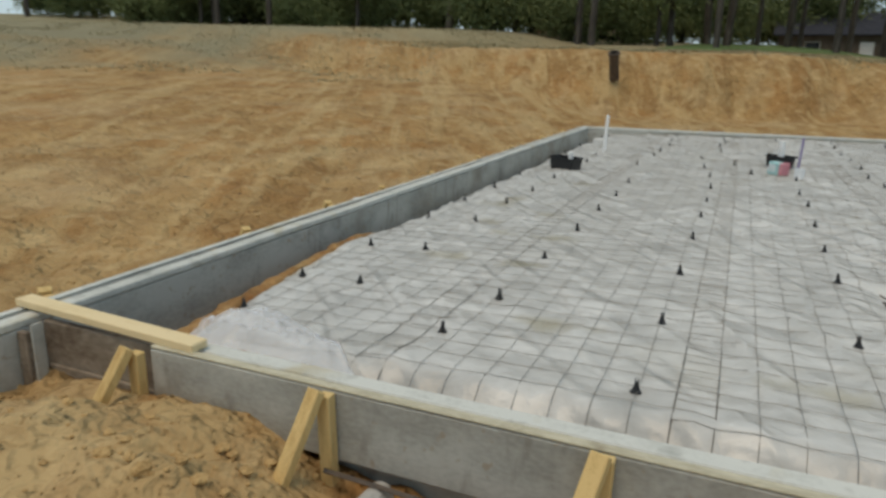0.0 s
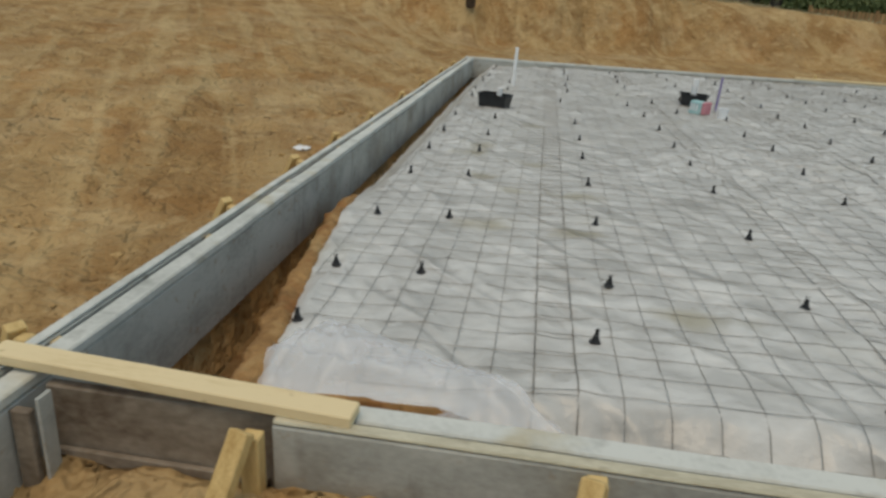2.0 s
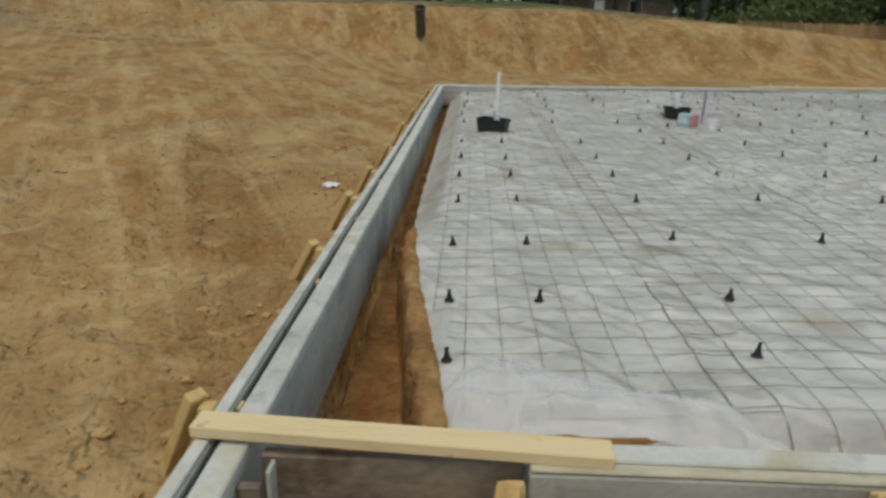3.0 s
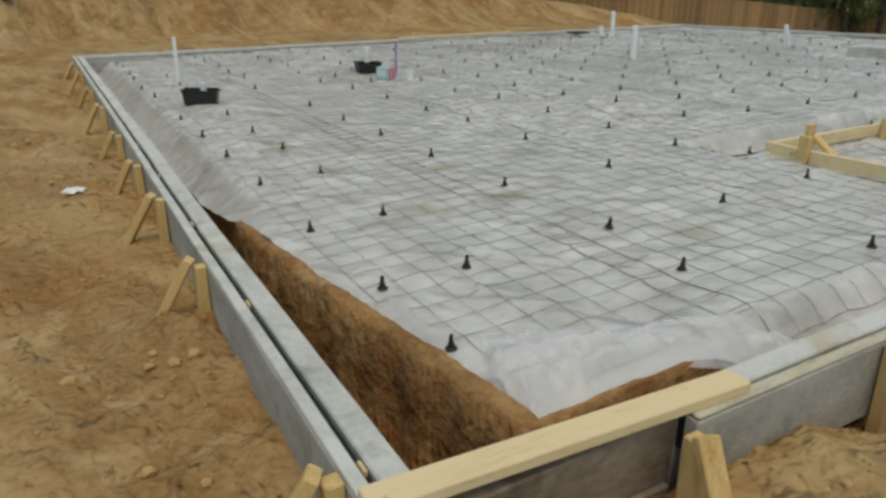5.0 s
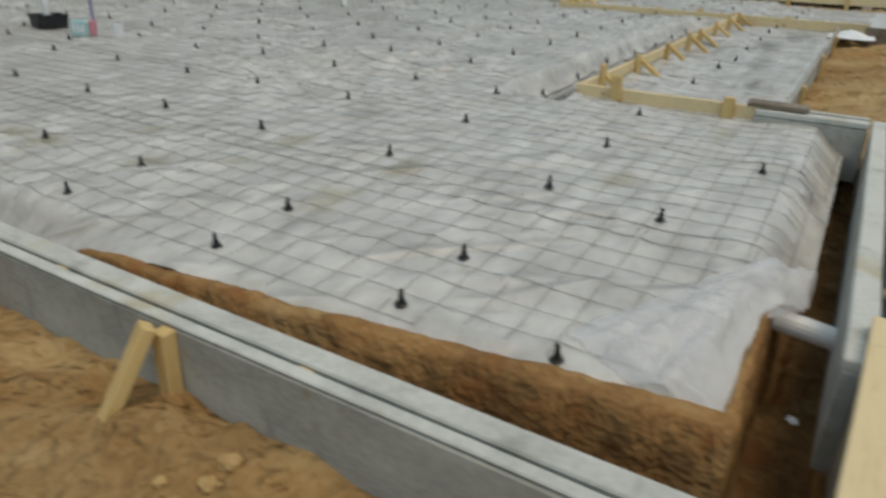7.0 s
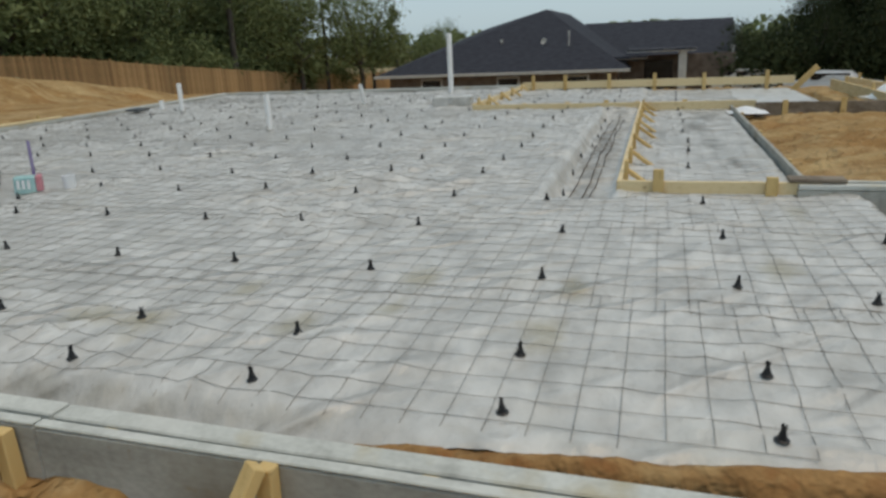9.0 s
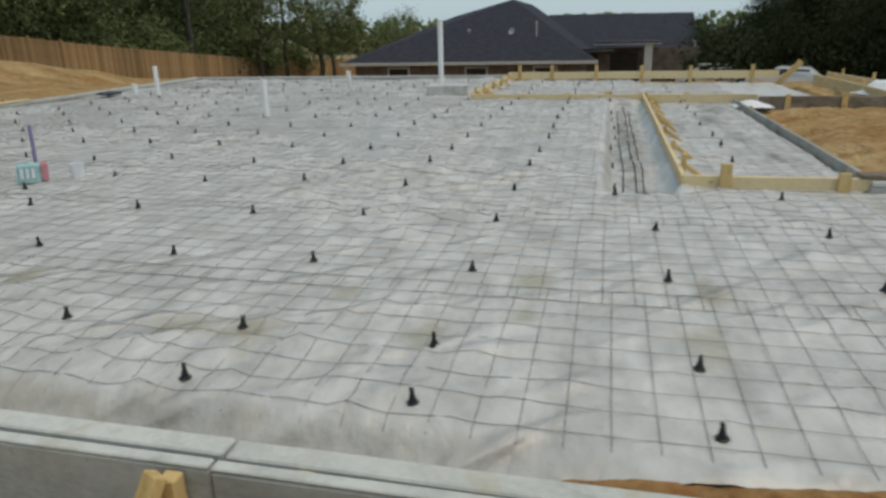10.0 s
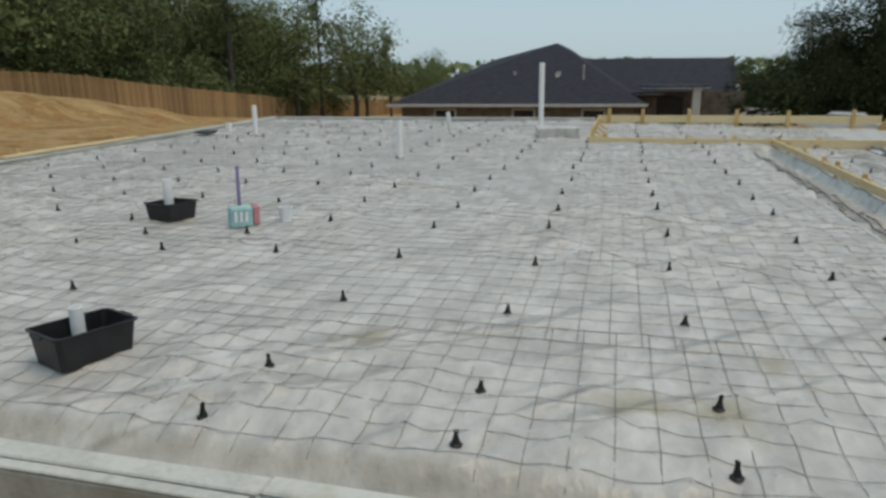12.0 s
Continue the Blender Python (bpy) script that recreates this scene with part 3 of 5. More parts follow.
flap = sheet("plastic_flap", steps([(-2.37, 0.014), (-1.15, 1)]), steps([(0, 0.03), (1, 1)]), flap_height, flap_plastic, fit=fit_flap)
mod = flap.modifiers.new("thickness", "SOLIDIFY")
mod.thickness = 0.002
nt = flap_plastic.node_tree
mixs, clear = nt.nodes.new("ShaderNodeMixShader"), nt.nodes.new("ShaderNodeBsdfTransparent")
mixs.inputs[0].default_value = 0.27
nt.links.new(clear.outputs[0], mixs.inputs[1])
nt.links.new(nt.nodes["Principled BSDF"].outputs[0], mixs.inputs[2])
nt.links.new(mixs.outputs[0], nt.nodes["Material Output"].inputs[0])
tagged(flap, "loose translucent plastic flap folded back at the pad's corner", "plastic flap")


# ---- welded wire mesh, in rolls side by side ----
def tubes(lines, r):
    """Verts and faces of four-sided rods along polylines."""
    verts, faces = [], []
    for pts in lines:
        n0 = len(verts)
        for i, p in enumerate(pts):
            q = pts[min(i + 1, len(pts) - 1)] - pts[max(i - 1, 0)]
            side = Vector((-q.y, q.x, 0)).normalized() * r
            up = Vector((0, 0, r))
            verts += [p + side, p + up, p - side, p - up]
        for i in range(len(pts) - 1):
            a = n0 + i * 4
            for j in range(4):
                faces.append((a + j, a + (j + 1) % 4, a + 4 + (j + 1) % 4, a + 4 + j))
    return verts, faces


CELL = 0.1524


def mesh_roll(xa, seed, ya=2.318, yb=16.5):
    ns = int((yb - ya) / CELL)
    off = 0.035 * seed % 0.1

    def put(x, y):
        xx = x + 0.010 * n2(x, y, 0.5, seed) + 0.003 * n2(x, y, 2.5, seed)
        yy = y + off + 0.012 * n2(x, y, 0.5, seed + 9) + 0.003 * n2(x, y, 2.5, seed + 4)
        return Vector((xx, yy, max(plastic_height(xx, yy, 0.25) + 0.008, plastic_height(xx, yy) + 0.003)))

    def allowed(x, y):
        if 1.0 < x < 8.2 and 4.22 < y < 4.88:       # none in the beam ditch
            return False
        return plastic_here(x, y - 0.03) and x > max(lerp_table(LEFT_EDGE, y) + 0.03, -2.56) and x < 13.7

    roll = new("wire_mesh_roll")

    def split(pts, name):
        run, lines = [], []
        for p in pts:
            if allowed(p.x, p.y):
                run.append(p)
            else:
                if len(run) > 1:
                    lines.append(run)
                run = []
        if len(run) > 1:
            lines.append(run)
        if lines:
            v, f = tubes(lines, 0.0015)
            link(name, v, f, wire, roll)

    for i in range(11):
        split([put(xa + i * CELL, ya + j * CELL / 2) for j in range(2 * ns + 1)], "line_wire")
    for j in range(ns + 1):
        split([put(xa + i * CELL / 2, ya + j * CELL) for i in range(21)], "cross_wire")
    return tagged(roll, "rolled-out grey welded wire mesh lying on the plastic", "wire mesh", "wire mesh rolls")


for k in range(12):
    mesh_roll(-2.76 + 1.3716 * k, k + 1)

# ---- black plastic bar chairs ----
bm = lathe([(0.034, 0.0), (0.034, 0.006), (0.024, 0.012), (0.015, 0.045), (0.0115, 0.062), (0.011, 0.07)], 12)
for a in (0, 90):
    block((0.04, 0.006, 0.012), (0, 0, 0.012), 0.0, pose(0, 0, 0, 0, 0, a), bm=bm)
for s in (-1, 1):
    block((0.005, 0.018, 0.024), (s * 0.0085, 0, 0.08), 0.0015, bm=bm)
bmesh.ops.scale(bm, vec=(0.72, 0.72, 0.66), verts=bm.verts)
chair_mesh = bpy.data.meshes.new("bar_chair")
bmesh.ops.recalc_face_normals(bm, faces=bm.faces)
bm.to_mesh(chair_mesh)
bm.free()
chair_mesh.materials.append(black_plastic)
CHAIRS = [(-2.39, 6.39), (-2.39, 7.32), (-2.38, 3.52), (-2.39, 4.44), (-2.38, 5.48), (-2.37, 2.93), (-1.95, 3.51), (-1.94, 4.46), (-1.94, 5.51),
          (-1.94, 6.39), (-1.94, 7.32), (-1.15, 2.94), (-1.05, 3.53), (-1.05, 4.51), (-1.04, 5.52), (-1.04, 6.44), (-1.04, 8.3), (-1.03, 7.35),
          (-0.17, 2.65), (-0.17, 9.18), (-0.16, 3.53), (-0.15, 4.52), (-0.14, 5.53), (-0.13, 6.46), (-0.12, 7.31), (-0.12, 8.26), (0.31, 9.69),
          (0.74, 3.6), (0.77, 5.53), (0.78, 6.42), (0.78, 8.25), (0.79, 7.31), (0.8, 9.17), (1.6, 3.7), (1.69, 5.51), (1.7, 4.75), (1.71, 6.45),
          (2.61, 4.77), (2.62, 5.51), (2.66, 6.45)]
CHAIRS += [(-2.4, 8.33), (-1.94, 8.29), (-1.18, 10.03), (-0.28, 10.05), (0.1, 10.48), (0.56, 10.97), (-0.36, 10.73)]
rng = random.Random(5)
done = list(CHAIRS)
for x in (-2.4, -1.94, -1.04, -0.14, 0.78, 1.7, 2.63, 3.55, 4.47, 5.4, 6.3, 7.22, 8.15, 9.1, 10.0, 10.9, 11.85, 12.8):
    for y in (3.6, 4.77, 5.52, 6.45, 7.33, 8.27, 9.18, 10.1, 11.0, 11.95, 12.85, 13.8, 14.7):
        p = (x + rng.uniform(-0.04, 0.04), y + rng.uniform(-0.04, 0.04))
        if all(math.hypot(p[0] - q[0], p[1] - q[1]) > 0.45 for q in done) and plastic_here(*p) and not (p[0] < -0.5 and abs(p[1] - 9.2) < 0.3):
            done.append(p)
for i, (x, y) in enumerate(done):
    ob = new("bar_chair", chair_mesh)
    tilt = 16 if (x, y) == (-0.17, 2.65) else 4
    ob.matrix_world = pose(x, y, plastic_height(x, y) + 0.001, rng.uniform(-tilt, tilt), rng.uniform(-tilt, tilt), rng.uniform(0, 180))
    tagged(ob, "black plastic rebar chair standing on the sheet under the mesh", "rebar chair", "rebar chairs on the pad")


# ---- edge forms: an outer board, a gap and a wider inner board ----
def form_run(x, y, length, along, outward, joints, z0=-0.30, damp=None, foot=-0.30, lip=None):
    """A run of edge form. along: degrees; outward: +1 when the outer side lies to the right of the run."""
    thing = new("edge_form")
    marks = [0.0, *joints, length]
    for a, b in zip(marks, marks[1:]):
        mat = wet_ply if damp and damp[0] < (a + b) / 2 < damp[1] else form_ply
        n = max(2, int((b - a) / 0.4))
        wob = rng.uniform(-0.004, 0.004)
        if damp and damp[0] < (a + b) / 2 < damp[1]:
            part("inner_board", block((b - a - 0.01, 0.04, TOP - z0 - 0.02), ((a + b) / 2, -outward * 0.085, (TOP + z0) / 2 - 0.012), 0.005, warp=0.006, cuts=n), mat, thing,
                 "damp brown-stained board without its outer facing")
            part("cleat", block((b - a - 0.06, 0.02, 0.05), ((a + b) / 2, -outward * 0.052, -0.14), 0.004, warp=0.004, cuts=n), mat, thing)
            continue
        # black strip added below the top to give the open slot its dark shade
        part("joint_strip", block((b - a - 0.012, 0.018, 0.1), ((a + b) / 2, -outward * 0.061 + wob, TOP - 0.078), 0.0, warp=0.002, cuts=n), black_plastic, thing, "black strip added in the slot between the boards to stand for its shade")
        part("outer_board", block((b - a - 0.006, 0.05, TOP - foot - 0.006), ((a + b) / 2, -outward * 0.025 + wob, (TOP + foot) / 2 - 0.003), 0.006, warp=0.004, cuts=n), mat, thing,
             "grey cement-stained outer form board")
        part("inner_board", block((b - a - 0.008, 0.084, TOP - z0 - 0.05), ((a + b) / 2, -outward * 0.113 + wob, (TOP + z0) / 2 - 0.022), 0.005, warp=0.004, cuts=n), mat, thing)
        part("cap", block((b - a - 0.01, 0.086, 0.04), ((a + b) / 2, -outward * 0.115 + wob, TOP - 0.021 + rng.uniform(-0.003, 0.003)), 0.006, warp=0.006, cuts=n), form_top, thing,
             "worn pale top board")
        part("edge_strip", block((b - a - 0.012, 0.042, 0.012), ((a + b) / 2, -outward * 0.022 + wob, TOP + 0.002), 0.004, warp=0.004, cuts=n), lip or form_top, thing)
    for t in np.arange(1.3 if damp else 0.6, length, 1.1):
        part("spacer", block((0.05, 0.012, 0.02), (t, -outward * 0.058, TOP - 0.018), 0.003), lumber, thing, "small wood spacer in the gap")
    thing.matrix_world = pose(x, y, 0, 0, 0, along)
    return tagged(thing, "grey weathered double-board concrete edge form on earth", "edge form", "edge forms round the slab")


form_run(X0, 1.71, FAR - 1.75, 90, 1, (4.16, 6.05, 8.1, 11.0))
form_run(-2.862, Y0, 4.15, 0, -1, (0.74,), damp=(0, 0.7), foot=-0.18, lip=form_lip)
form_run(1.3, 2.18, 0.72, 90, -1, ())
form_run(X0, FAR, (X1 - X0) / math.cos(math.atan(SKEW)), math.degrees(math.atan(SKEW)), 1, (3.6, 7.3, 11.0, 14.2))
form_run(X1, 7.4, 9.05, 90, -1, (3.9,))

# end pieces at the corner where the western form runs past
corner = new("corner_blocking")
part("plate", block((0.012, 0.06, 0.36), (0.03, 0.0, -0.07), 0.003), form_ply, corner, "upright grey batten")
part("batten", block((0.06, 0.03, 0.3), (-0.02, -0.03, -0.08), 0.004), wet_ply, corner)
corner.matrix_world = pose(-2.84, Y0 - 0.005, 0)
tagged(corner, "damp battens nailed where two forms meet", "blocking")
for dx, l, rz, z in ((-0.02, 0.30, 80, -0.1), (0.09, 0.22, 97, -0.14)):
    ob = part("scrap_lumber", block((l, 0.08, 0.036), (0, 0, 0), 0.004, warp=0.004, cuts=2), lumber_z)
    ob.matrix_world = pose(-3.02 + dx, 1.62, z, 8, 18, rz)
    tagged(ob, "short offcut of yellow lumber under the form's end", "offcut", "lumber offcuts")


def brace(x, y, along, reach=0.28, skew=0.1, flip=1):
    """Upright stake with a raking kicker beside it, against a form whose outer side is local -y."""
    thing = new("form_brace")
    top = TOP + rng.uniform(-0.02, 0.012)
    part("stake", block((0.055, 0.05, 0.5), (0, -0.028, top - 0.25), 0.004, warp=0.003, cuts=3), lumber_z, thing)
    foot = Vector((flip * (0.02 + skew), -0.09 - reach, -0.24))
    head = Vector((flip * 0.02, -0.082, top - 0.005))
    d = head - foot
    kicker = block((0.064, 0.04, d.length + 0.08), (0, 0, 0), 0.004, warp=0.003, cuts=3)
    kicker.transform(Matrix.Translation((head + foot) / 2) @ d.to_track_quat("Z", "Y").to_matrix().to_4x4())
    part("kicker", kicker, lumber_z, thing, "raking kicker sunk in the soil")
    part("nail", lathe([(0.004, 0), (0.004, 0.003)], 8), rebar_steel, thing).location = (flip * 0.05, -0.09, top - 0.03)
    thing.matrix_world = pose(x, y, 0, rng.uniform(-2, 2), rng.uniform(-2, 2), along)
    return tagged(thing, "yellow pine stake and raking kicker bracing the edge form", "form brace", "form braces")


for y in (2.28, 3.875, 4.98, 5.97, 7.2, 8.75, 10.25, 12.0, 13.6):
    brace(X0 - 0.004, y, -90, 0.17, rng.uniform(0.03, 0.12), -1)
for x, f in ((-2.16, -1), (-1.21, -1), (-0.175, -1), (1.16, 1)):
    brace(x, Y0 - 0.004, 0, 0.2, rng.uniform(0.02, 0.08), f)

plank = part("plank", block((1.17, 0.089, 0.038), (0, 0, 0), 0.004, warp=0.004, cuts=5), lumber)
plank.matrix_world = pose(-2.475, 2.1, TOP + 0.03, 0, 0.3, -3.2)
tagged(plank, "new yellow two-by-four plank laid across the forms' corner", "plank")
far_plank = part("plank", block((3.3, 0.10, 0.04), (0, 0, 0), 0.004, warp=0.006, cuts=8), lumber)
far_plank.matrix_world = pose(5.3, far_edge(5.3) - 0.08, TOP + 0.032, 0, 0, 5)
tagged(far_plank, "long yellow plank lying on the far edge form", "plank")
for dx in (-1.2, 1.2):
    b = part("stake", block((0.05, 0.04, 0.42), (0, 0, 0), 0.004), lumber_z)
    b.matrix_world = pose(5.3 + dx, far_edge(5.3 + dx) + 0.06, 0.02)
    tagged(b, "short wooden stake behind the far form", "stake", "loose stakes")


# ---- porch and garage: boards on edge with stakes and kickers ----
def edge_board(x, y, length, along, z0, z1, stakes, side=-1, kick=True, mat=None, tall=0.06, label="new yellow lumber board on edge with stakes"):
    thing = new("step_form")
    n = max(2, int(length / 0.8))
    part("board", block((length, 0.038, z1 - z0), (length / 2, 0, (z0 + z1) / 2), 0.004, warp=0.008, cuts=n), mat or lumber, thing)
    for t in stakes:
        h = tall + rng.uniform(-0.02, 0.04)
        part("stake", block((0.085, 0.036, z1 + h + 0.25), (t, side * 0.039, (z1 + h - 0.25) / 2), 0.004, warp=0.003, cuts=2), lumber_z, thing)
        if kick:
            foot, head = Vector((t + 0.06, side * 0.42, -0.16)), Vector((t + 0.06, side * 0.05, z1 - 0.005))
            d = head - foot
            k = block((0.036, 0.075, d.length), (0, 0, 0), 0.004, warp=0.003, cuts=2)
            k.transform(Matrix.Translation((head + foot) / 2) @ d.to_track_quat("Z", "X").to_matrix().to_4x4())
            part("kicker", k, lumber_z, thing)
    thing.matrix_world = pose(x, y, 0, 0, 0, along)
    return tagged(thing, label, "step form", "step forms")


edge_board(1.2, 2.72, 1.53, 90, 0.018, TOP, (0.36, 1.2), 1, False, lumber_y, 0.07)
edge_board(1.18, 4.23, 7.2, 0, 0.018, TOP, (0.45, 1.5, 2.6, 3.6, 4.2, 5.2, 6.2, 7.0), -1, True)
edge_board(8.36, 2.35, 5.0, 90, -0.03, TOP, (0.4, 1.15, 1.95, 2.5, 3.2, 4.0, 4.7), -1, False, lumber_y, 0.02)
edge_board(8.36, 7.34, 5.3, 0, -0.02, TOP + 0.02, (0.3, 1.2, 2.4, 3.6, 4.8), -1, True)
edge_board(13.62, 0.9, 6.45, 90, 0.02, 0.2, (0.6, 2.0, 3.15, 4.25, 5.35, 6.17), 1, False, lumber_y, 0.14)
edge_board(1.3, 2.75, 6.9, 0, -0.16, 0.05, (1.4, 3.5, 5.6), -1, False, form_ply, -0.02, "thin grey board on edge round the porch")
edge_board(8.02, 0.1, 2.3, 90, -0.2, TOP - 0.01, (0.05, 1.0, 1.85), 1, False, wet_ply, 0.03, "grey form boards between yellow posts beside loose earth")
edge_board(8.05, 0.12, 5.6, 0, -0.14, 0.1, (0.1, 2.4, 4.4), -1, True, lumber, 0.08)
edge_board(9.4, -0.5, 4.4, 4, 0.0, 0.14, (0.4, 2.0, 3.6), -1, False, lumber, 0.12)
kick = part("raking_board", block((0.04, 0.14, 1.0), (0, 0, 0), 0.005), lumber_z)
kick.matrix_world = pose(13.75, 0.75, 0.02, 42, 0, 0)
tagged(kick, "broad yellow board raking against the end of the form", "board")
cap = part("cap_board", block((0.15, 0.4, 0.03), (0, 0, 0), 0.005, warp=0.004, cuts=2), wet_ply)
cap.matrix_world = pose(1.24, 2.76, TOP + 0.02)
tagged(cap, "dark damp board lying on the porch form's return", "board")

for i, (y, x1) in enumerate(((4.5, 7.9), (4.57, 8.1), (4.68, 7.8))):
    pts = [Vector((x, y + 0.03 * n2(x, i, 0.6), plastic_height(x, y) + 0.014)) for x in np.arange(1.0, x1, 0.2)]
    v, f = tubes([pts], 0.006)
    tagged(link("rebar", v, f, rebar_steel), "long dark steel bar lying in the beam ditch", "rebar", "bars in the beam ditch")

# ---- pipes ----
def pipe(x, y, z0, z1, r, lean=(0, 0), mat=None, label="white plastic drain pipe standing out of the slab", cap=False):
    hgt = z1 - z0
    thing = new("pipe")
    tube = lathe([(r, 0), (r, hgt - 0.004), (r - 0.004, hgt), (r - 0.008, hgt - 0.002), (r - 0.008, hgt - 0.15)], 18)
    part("tube", tube, mat or pvc, thing, smooth=False)
    part("collar", lathe([(r + 0.008, 0.0), (r + 0.008, 0.055), (r + 0.001, 0.06)], 18), grey_pipe, thing, "dusty collar")
    thing.matrix_world = pose(x, y, z0, lean[0], lean[1], 0)
    return tagged(thing, label, "pipe", "drain pipes")


pipe(10.8, 8.49, -0.02, 1.48, 0.057, label="tall white plastic vent pipe standing out of the slab")
pipe(5.43, 10.03, -0.02, 0.6, 0.045)
pipe(10.25, 10.41, -0.02, 0.5, 0.045, (0, -22), label="short white drain pipe leaning over")
pipe(9.04, 14.48, -0.02, 0.66, 0.05)
pipe(9.5, 15.4, -0.02, 0.25, 0.06)
pipe(-1.9, 11.42, -0.06, 0.6, 0.026, (0, 1.5), label="thin white pipe standing near the far corner")
pipe(-1.97, 9.27, 0.0, 0.22, 0.032, label="white pipe inside a black tub")
pipe(0.68, 10.66, 0.0, 0.4, 0.04, label="white pipe inside a black tub")
pipe(0.87, 10.08, 0.0, 0.5, 0.016, (0, 2), purple, "thin purple water pipe standing out of the slab")
dp = part("pipe", lathe([(0.045, 0), (0.045, 0.42), (0.04, 0.42), (0.04, 0.3)], 16), pvc, smooth=False)
dp.matrix_world = pose(-1.47, 2.16, -0.17, -80, 0, 8)
tagged(dp, "white pipe crossing the footing trench under the form", "pipe")
stub = part("pipe_stub", lathe([(0.05, 0), (0.05, 0.2), (0.044, 0.2), (0.044, 0.1)], 14), grey_pipe)
stub.matrix_world = pose(-0.98, 1.98, -0.25, 78, 0, 6)
tagged(stub, "grey pipe stub poking out below the form", "pipe")
conduit_pts = [Vector((x, 1.93 + 0.02 * math.sin(3 * x), -0.2 - 0.02 * math.sin(2 * x))) for x in np.arange(-1.2, 0.9, 0.12)]
v, f = tubes([conduit_pts], 0.012)
tagged(link("conduit", v, f, rebar_steel), "dark conduit running in the ditch below the form", "conduit")


# ---- black tubs, carton, pail and scraps on the sheet ----
def tub(x, y, rz, l, w, h, label):
    thing = new("tub")
    b = bmesh.new()
    rings = []
    for k, z in ((0.86, 0.0), (0.88, 0.004), (1.0, h - 0.006), (1.07, h - 0.004), (1.07, h + 0.004), (0.98, h + 0.004), (0.85, 0.012)):
        ring = []
        for cx, cy in ((1, 1), (-1, 1), (-1, -1), (1, -1)):
            for a in range(3):
                t = math.atan2(cy, cx) + radians(-30 + 30 * a)
                ring.append(b.verts.new((cx * (l / 2 - 0.03) * k + 0.03 * math.cos(t), cy * (w / 2 - 0.03) * k + 0.03 * math.sin(t), z)))
        rings.append(ring)
    for lo, hi in zip(rings, rings[1:]):
        for i in range(len(lo)):
            j = (i + 1) % len(lo)
            b.faces.new((lo[i], lo[j], hi[j], hi[i]))
    b.faces.new(rings[0][::-1])
    b.faces.new(rings[-1])
    part("body", b, black_plastic, thing)
    for s in (-1, 1):
        part("handle", block((0.015, 0.09, 0.012), (s * (l / 2 * 1.06 + 0.012), 0, h - 0.004), 0.003), black_plastic, thing)
    thing.matrix_world = pose(x, y, plastic_height(x, y) + 0.004, 0, 2, rz)
    return tagged(thing, label, "tub", "black tubs round pipes")


tub(-2.02, 9.2, -20, 0.38, 0.27, 0.165, "black plastic tub boxed round a white pipe")
tub(0.68, 10.64, -8, 0.36, 0.28, 0.15, "black plastic tub boxed round a white drain pipe")
carton = new("carton")
part("body", block((0.17, 0.12, 0.15), (0, 0, 0.075), 0.012, warp=0.012, cuts=2), teal, carton)
part("lid_flap", block((0.05, 0.125, 0.14), (0.105, 0, 0.09), 0.008, warp=0.01, cuts=1), red, carton, "red side flap")
for i in range(3):
    part("print_bar", block((0.022, 0.004, 0.08), (-0.05 + 0.04 * i, -0.07, 0.085), 0.0), white_plain, carton)
carton.matrix_world = pose(0.61, 9.92, 0.02, 0, 3, -48) @ Matrix.Scale(1.12, 4)
tagged(carton, "small teal carton with a red flap standing on plastic", "carton")
pail = new("pail")
part("body", lathe([(0.05, 0), (0.062, 0.13), (0.066, 0.13), (0.066, 0.142), (0.058, 0.142), (0.047, 0.01)], 18), white_plain, pail)
part("base_cloth", block((0.3, 0.26, 0.012), (0.02, 0.1, 0.004), 0.004, warp=0.02, cuts=4), white_plain, pail, "white cloth underneath")
pail.matrix_world = pose(0.86, 9.62, 0.015)
tagged(pail, "small white pail on a white cloth", "pail")
black_sheet = part("flat_sheet", block((0.55, 0.3, 0.035), (0, 0, 0), 0.008, warp=0.01, cuts=3), black_plastic)
black_sheet.matrix_world = pose(8.9, 15.62, 0.1, 4, 0, 10)
tagged(black_sheet, "flat black sheet lying at the far edge form", "sheet")
box = part("drain_box", block((0.7, 0.8, 0.22), (0, 0, 0.11), 0.02, warp=0.03, cuts=4), plastic)
box.matrix_world = pose(9.3, 8.0, 0.0, 0, 0, 10)
tagged(box, "low block wrapped in white plastic beside the vent pipe", "block")


def crumple(name, x, y, z, s, mat, label, cat, seed):
    xs = steps([(-s, s / 7), (s, 1)])
    ob = sheet(name, xs, xs, lambda a, b: 0.35 * s * (1 - abs(n2(a / s, b / s, 1.6, seed))) ** 3 * smooth01(1.25 * s, 0.3 * s, math.hypot(a, b)),
               mat, lambda a, b: math.hypot(a, b * 1.5) < s * (0.8 + 0.3 * n2(a / s, b / s, 1.5, seed)))
    ob.matrix_world = pose(x, y, z, 0, 0, 20)
    ob.modifiers.new("thickness", "SOLIDIFY").thickness = 0.003
    return tagged(ob, label, cat)


crumple("paper", -3.49, 6.18, ground_height(-3.49, 6.18) + 0.015, 0.11, white_plain, "crumpled scrap of white paper on the bare earth", "paper", 3)
crumple("wrapper", -1.8, 2.24, -0.36, 0.035, white_plain, "small white wrapper in the footing trench", "litter", 8)
crumple("plastic_scrap", -3.42, 1.72, -0.17, 0.07, flap_plastic, "crumpled clear plastic scrap beside the form's end", "litter", 5)
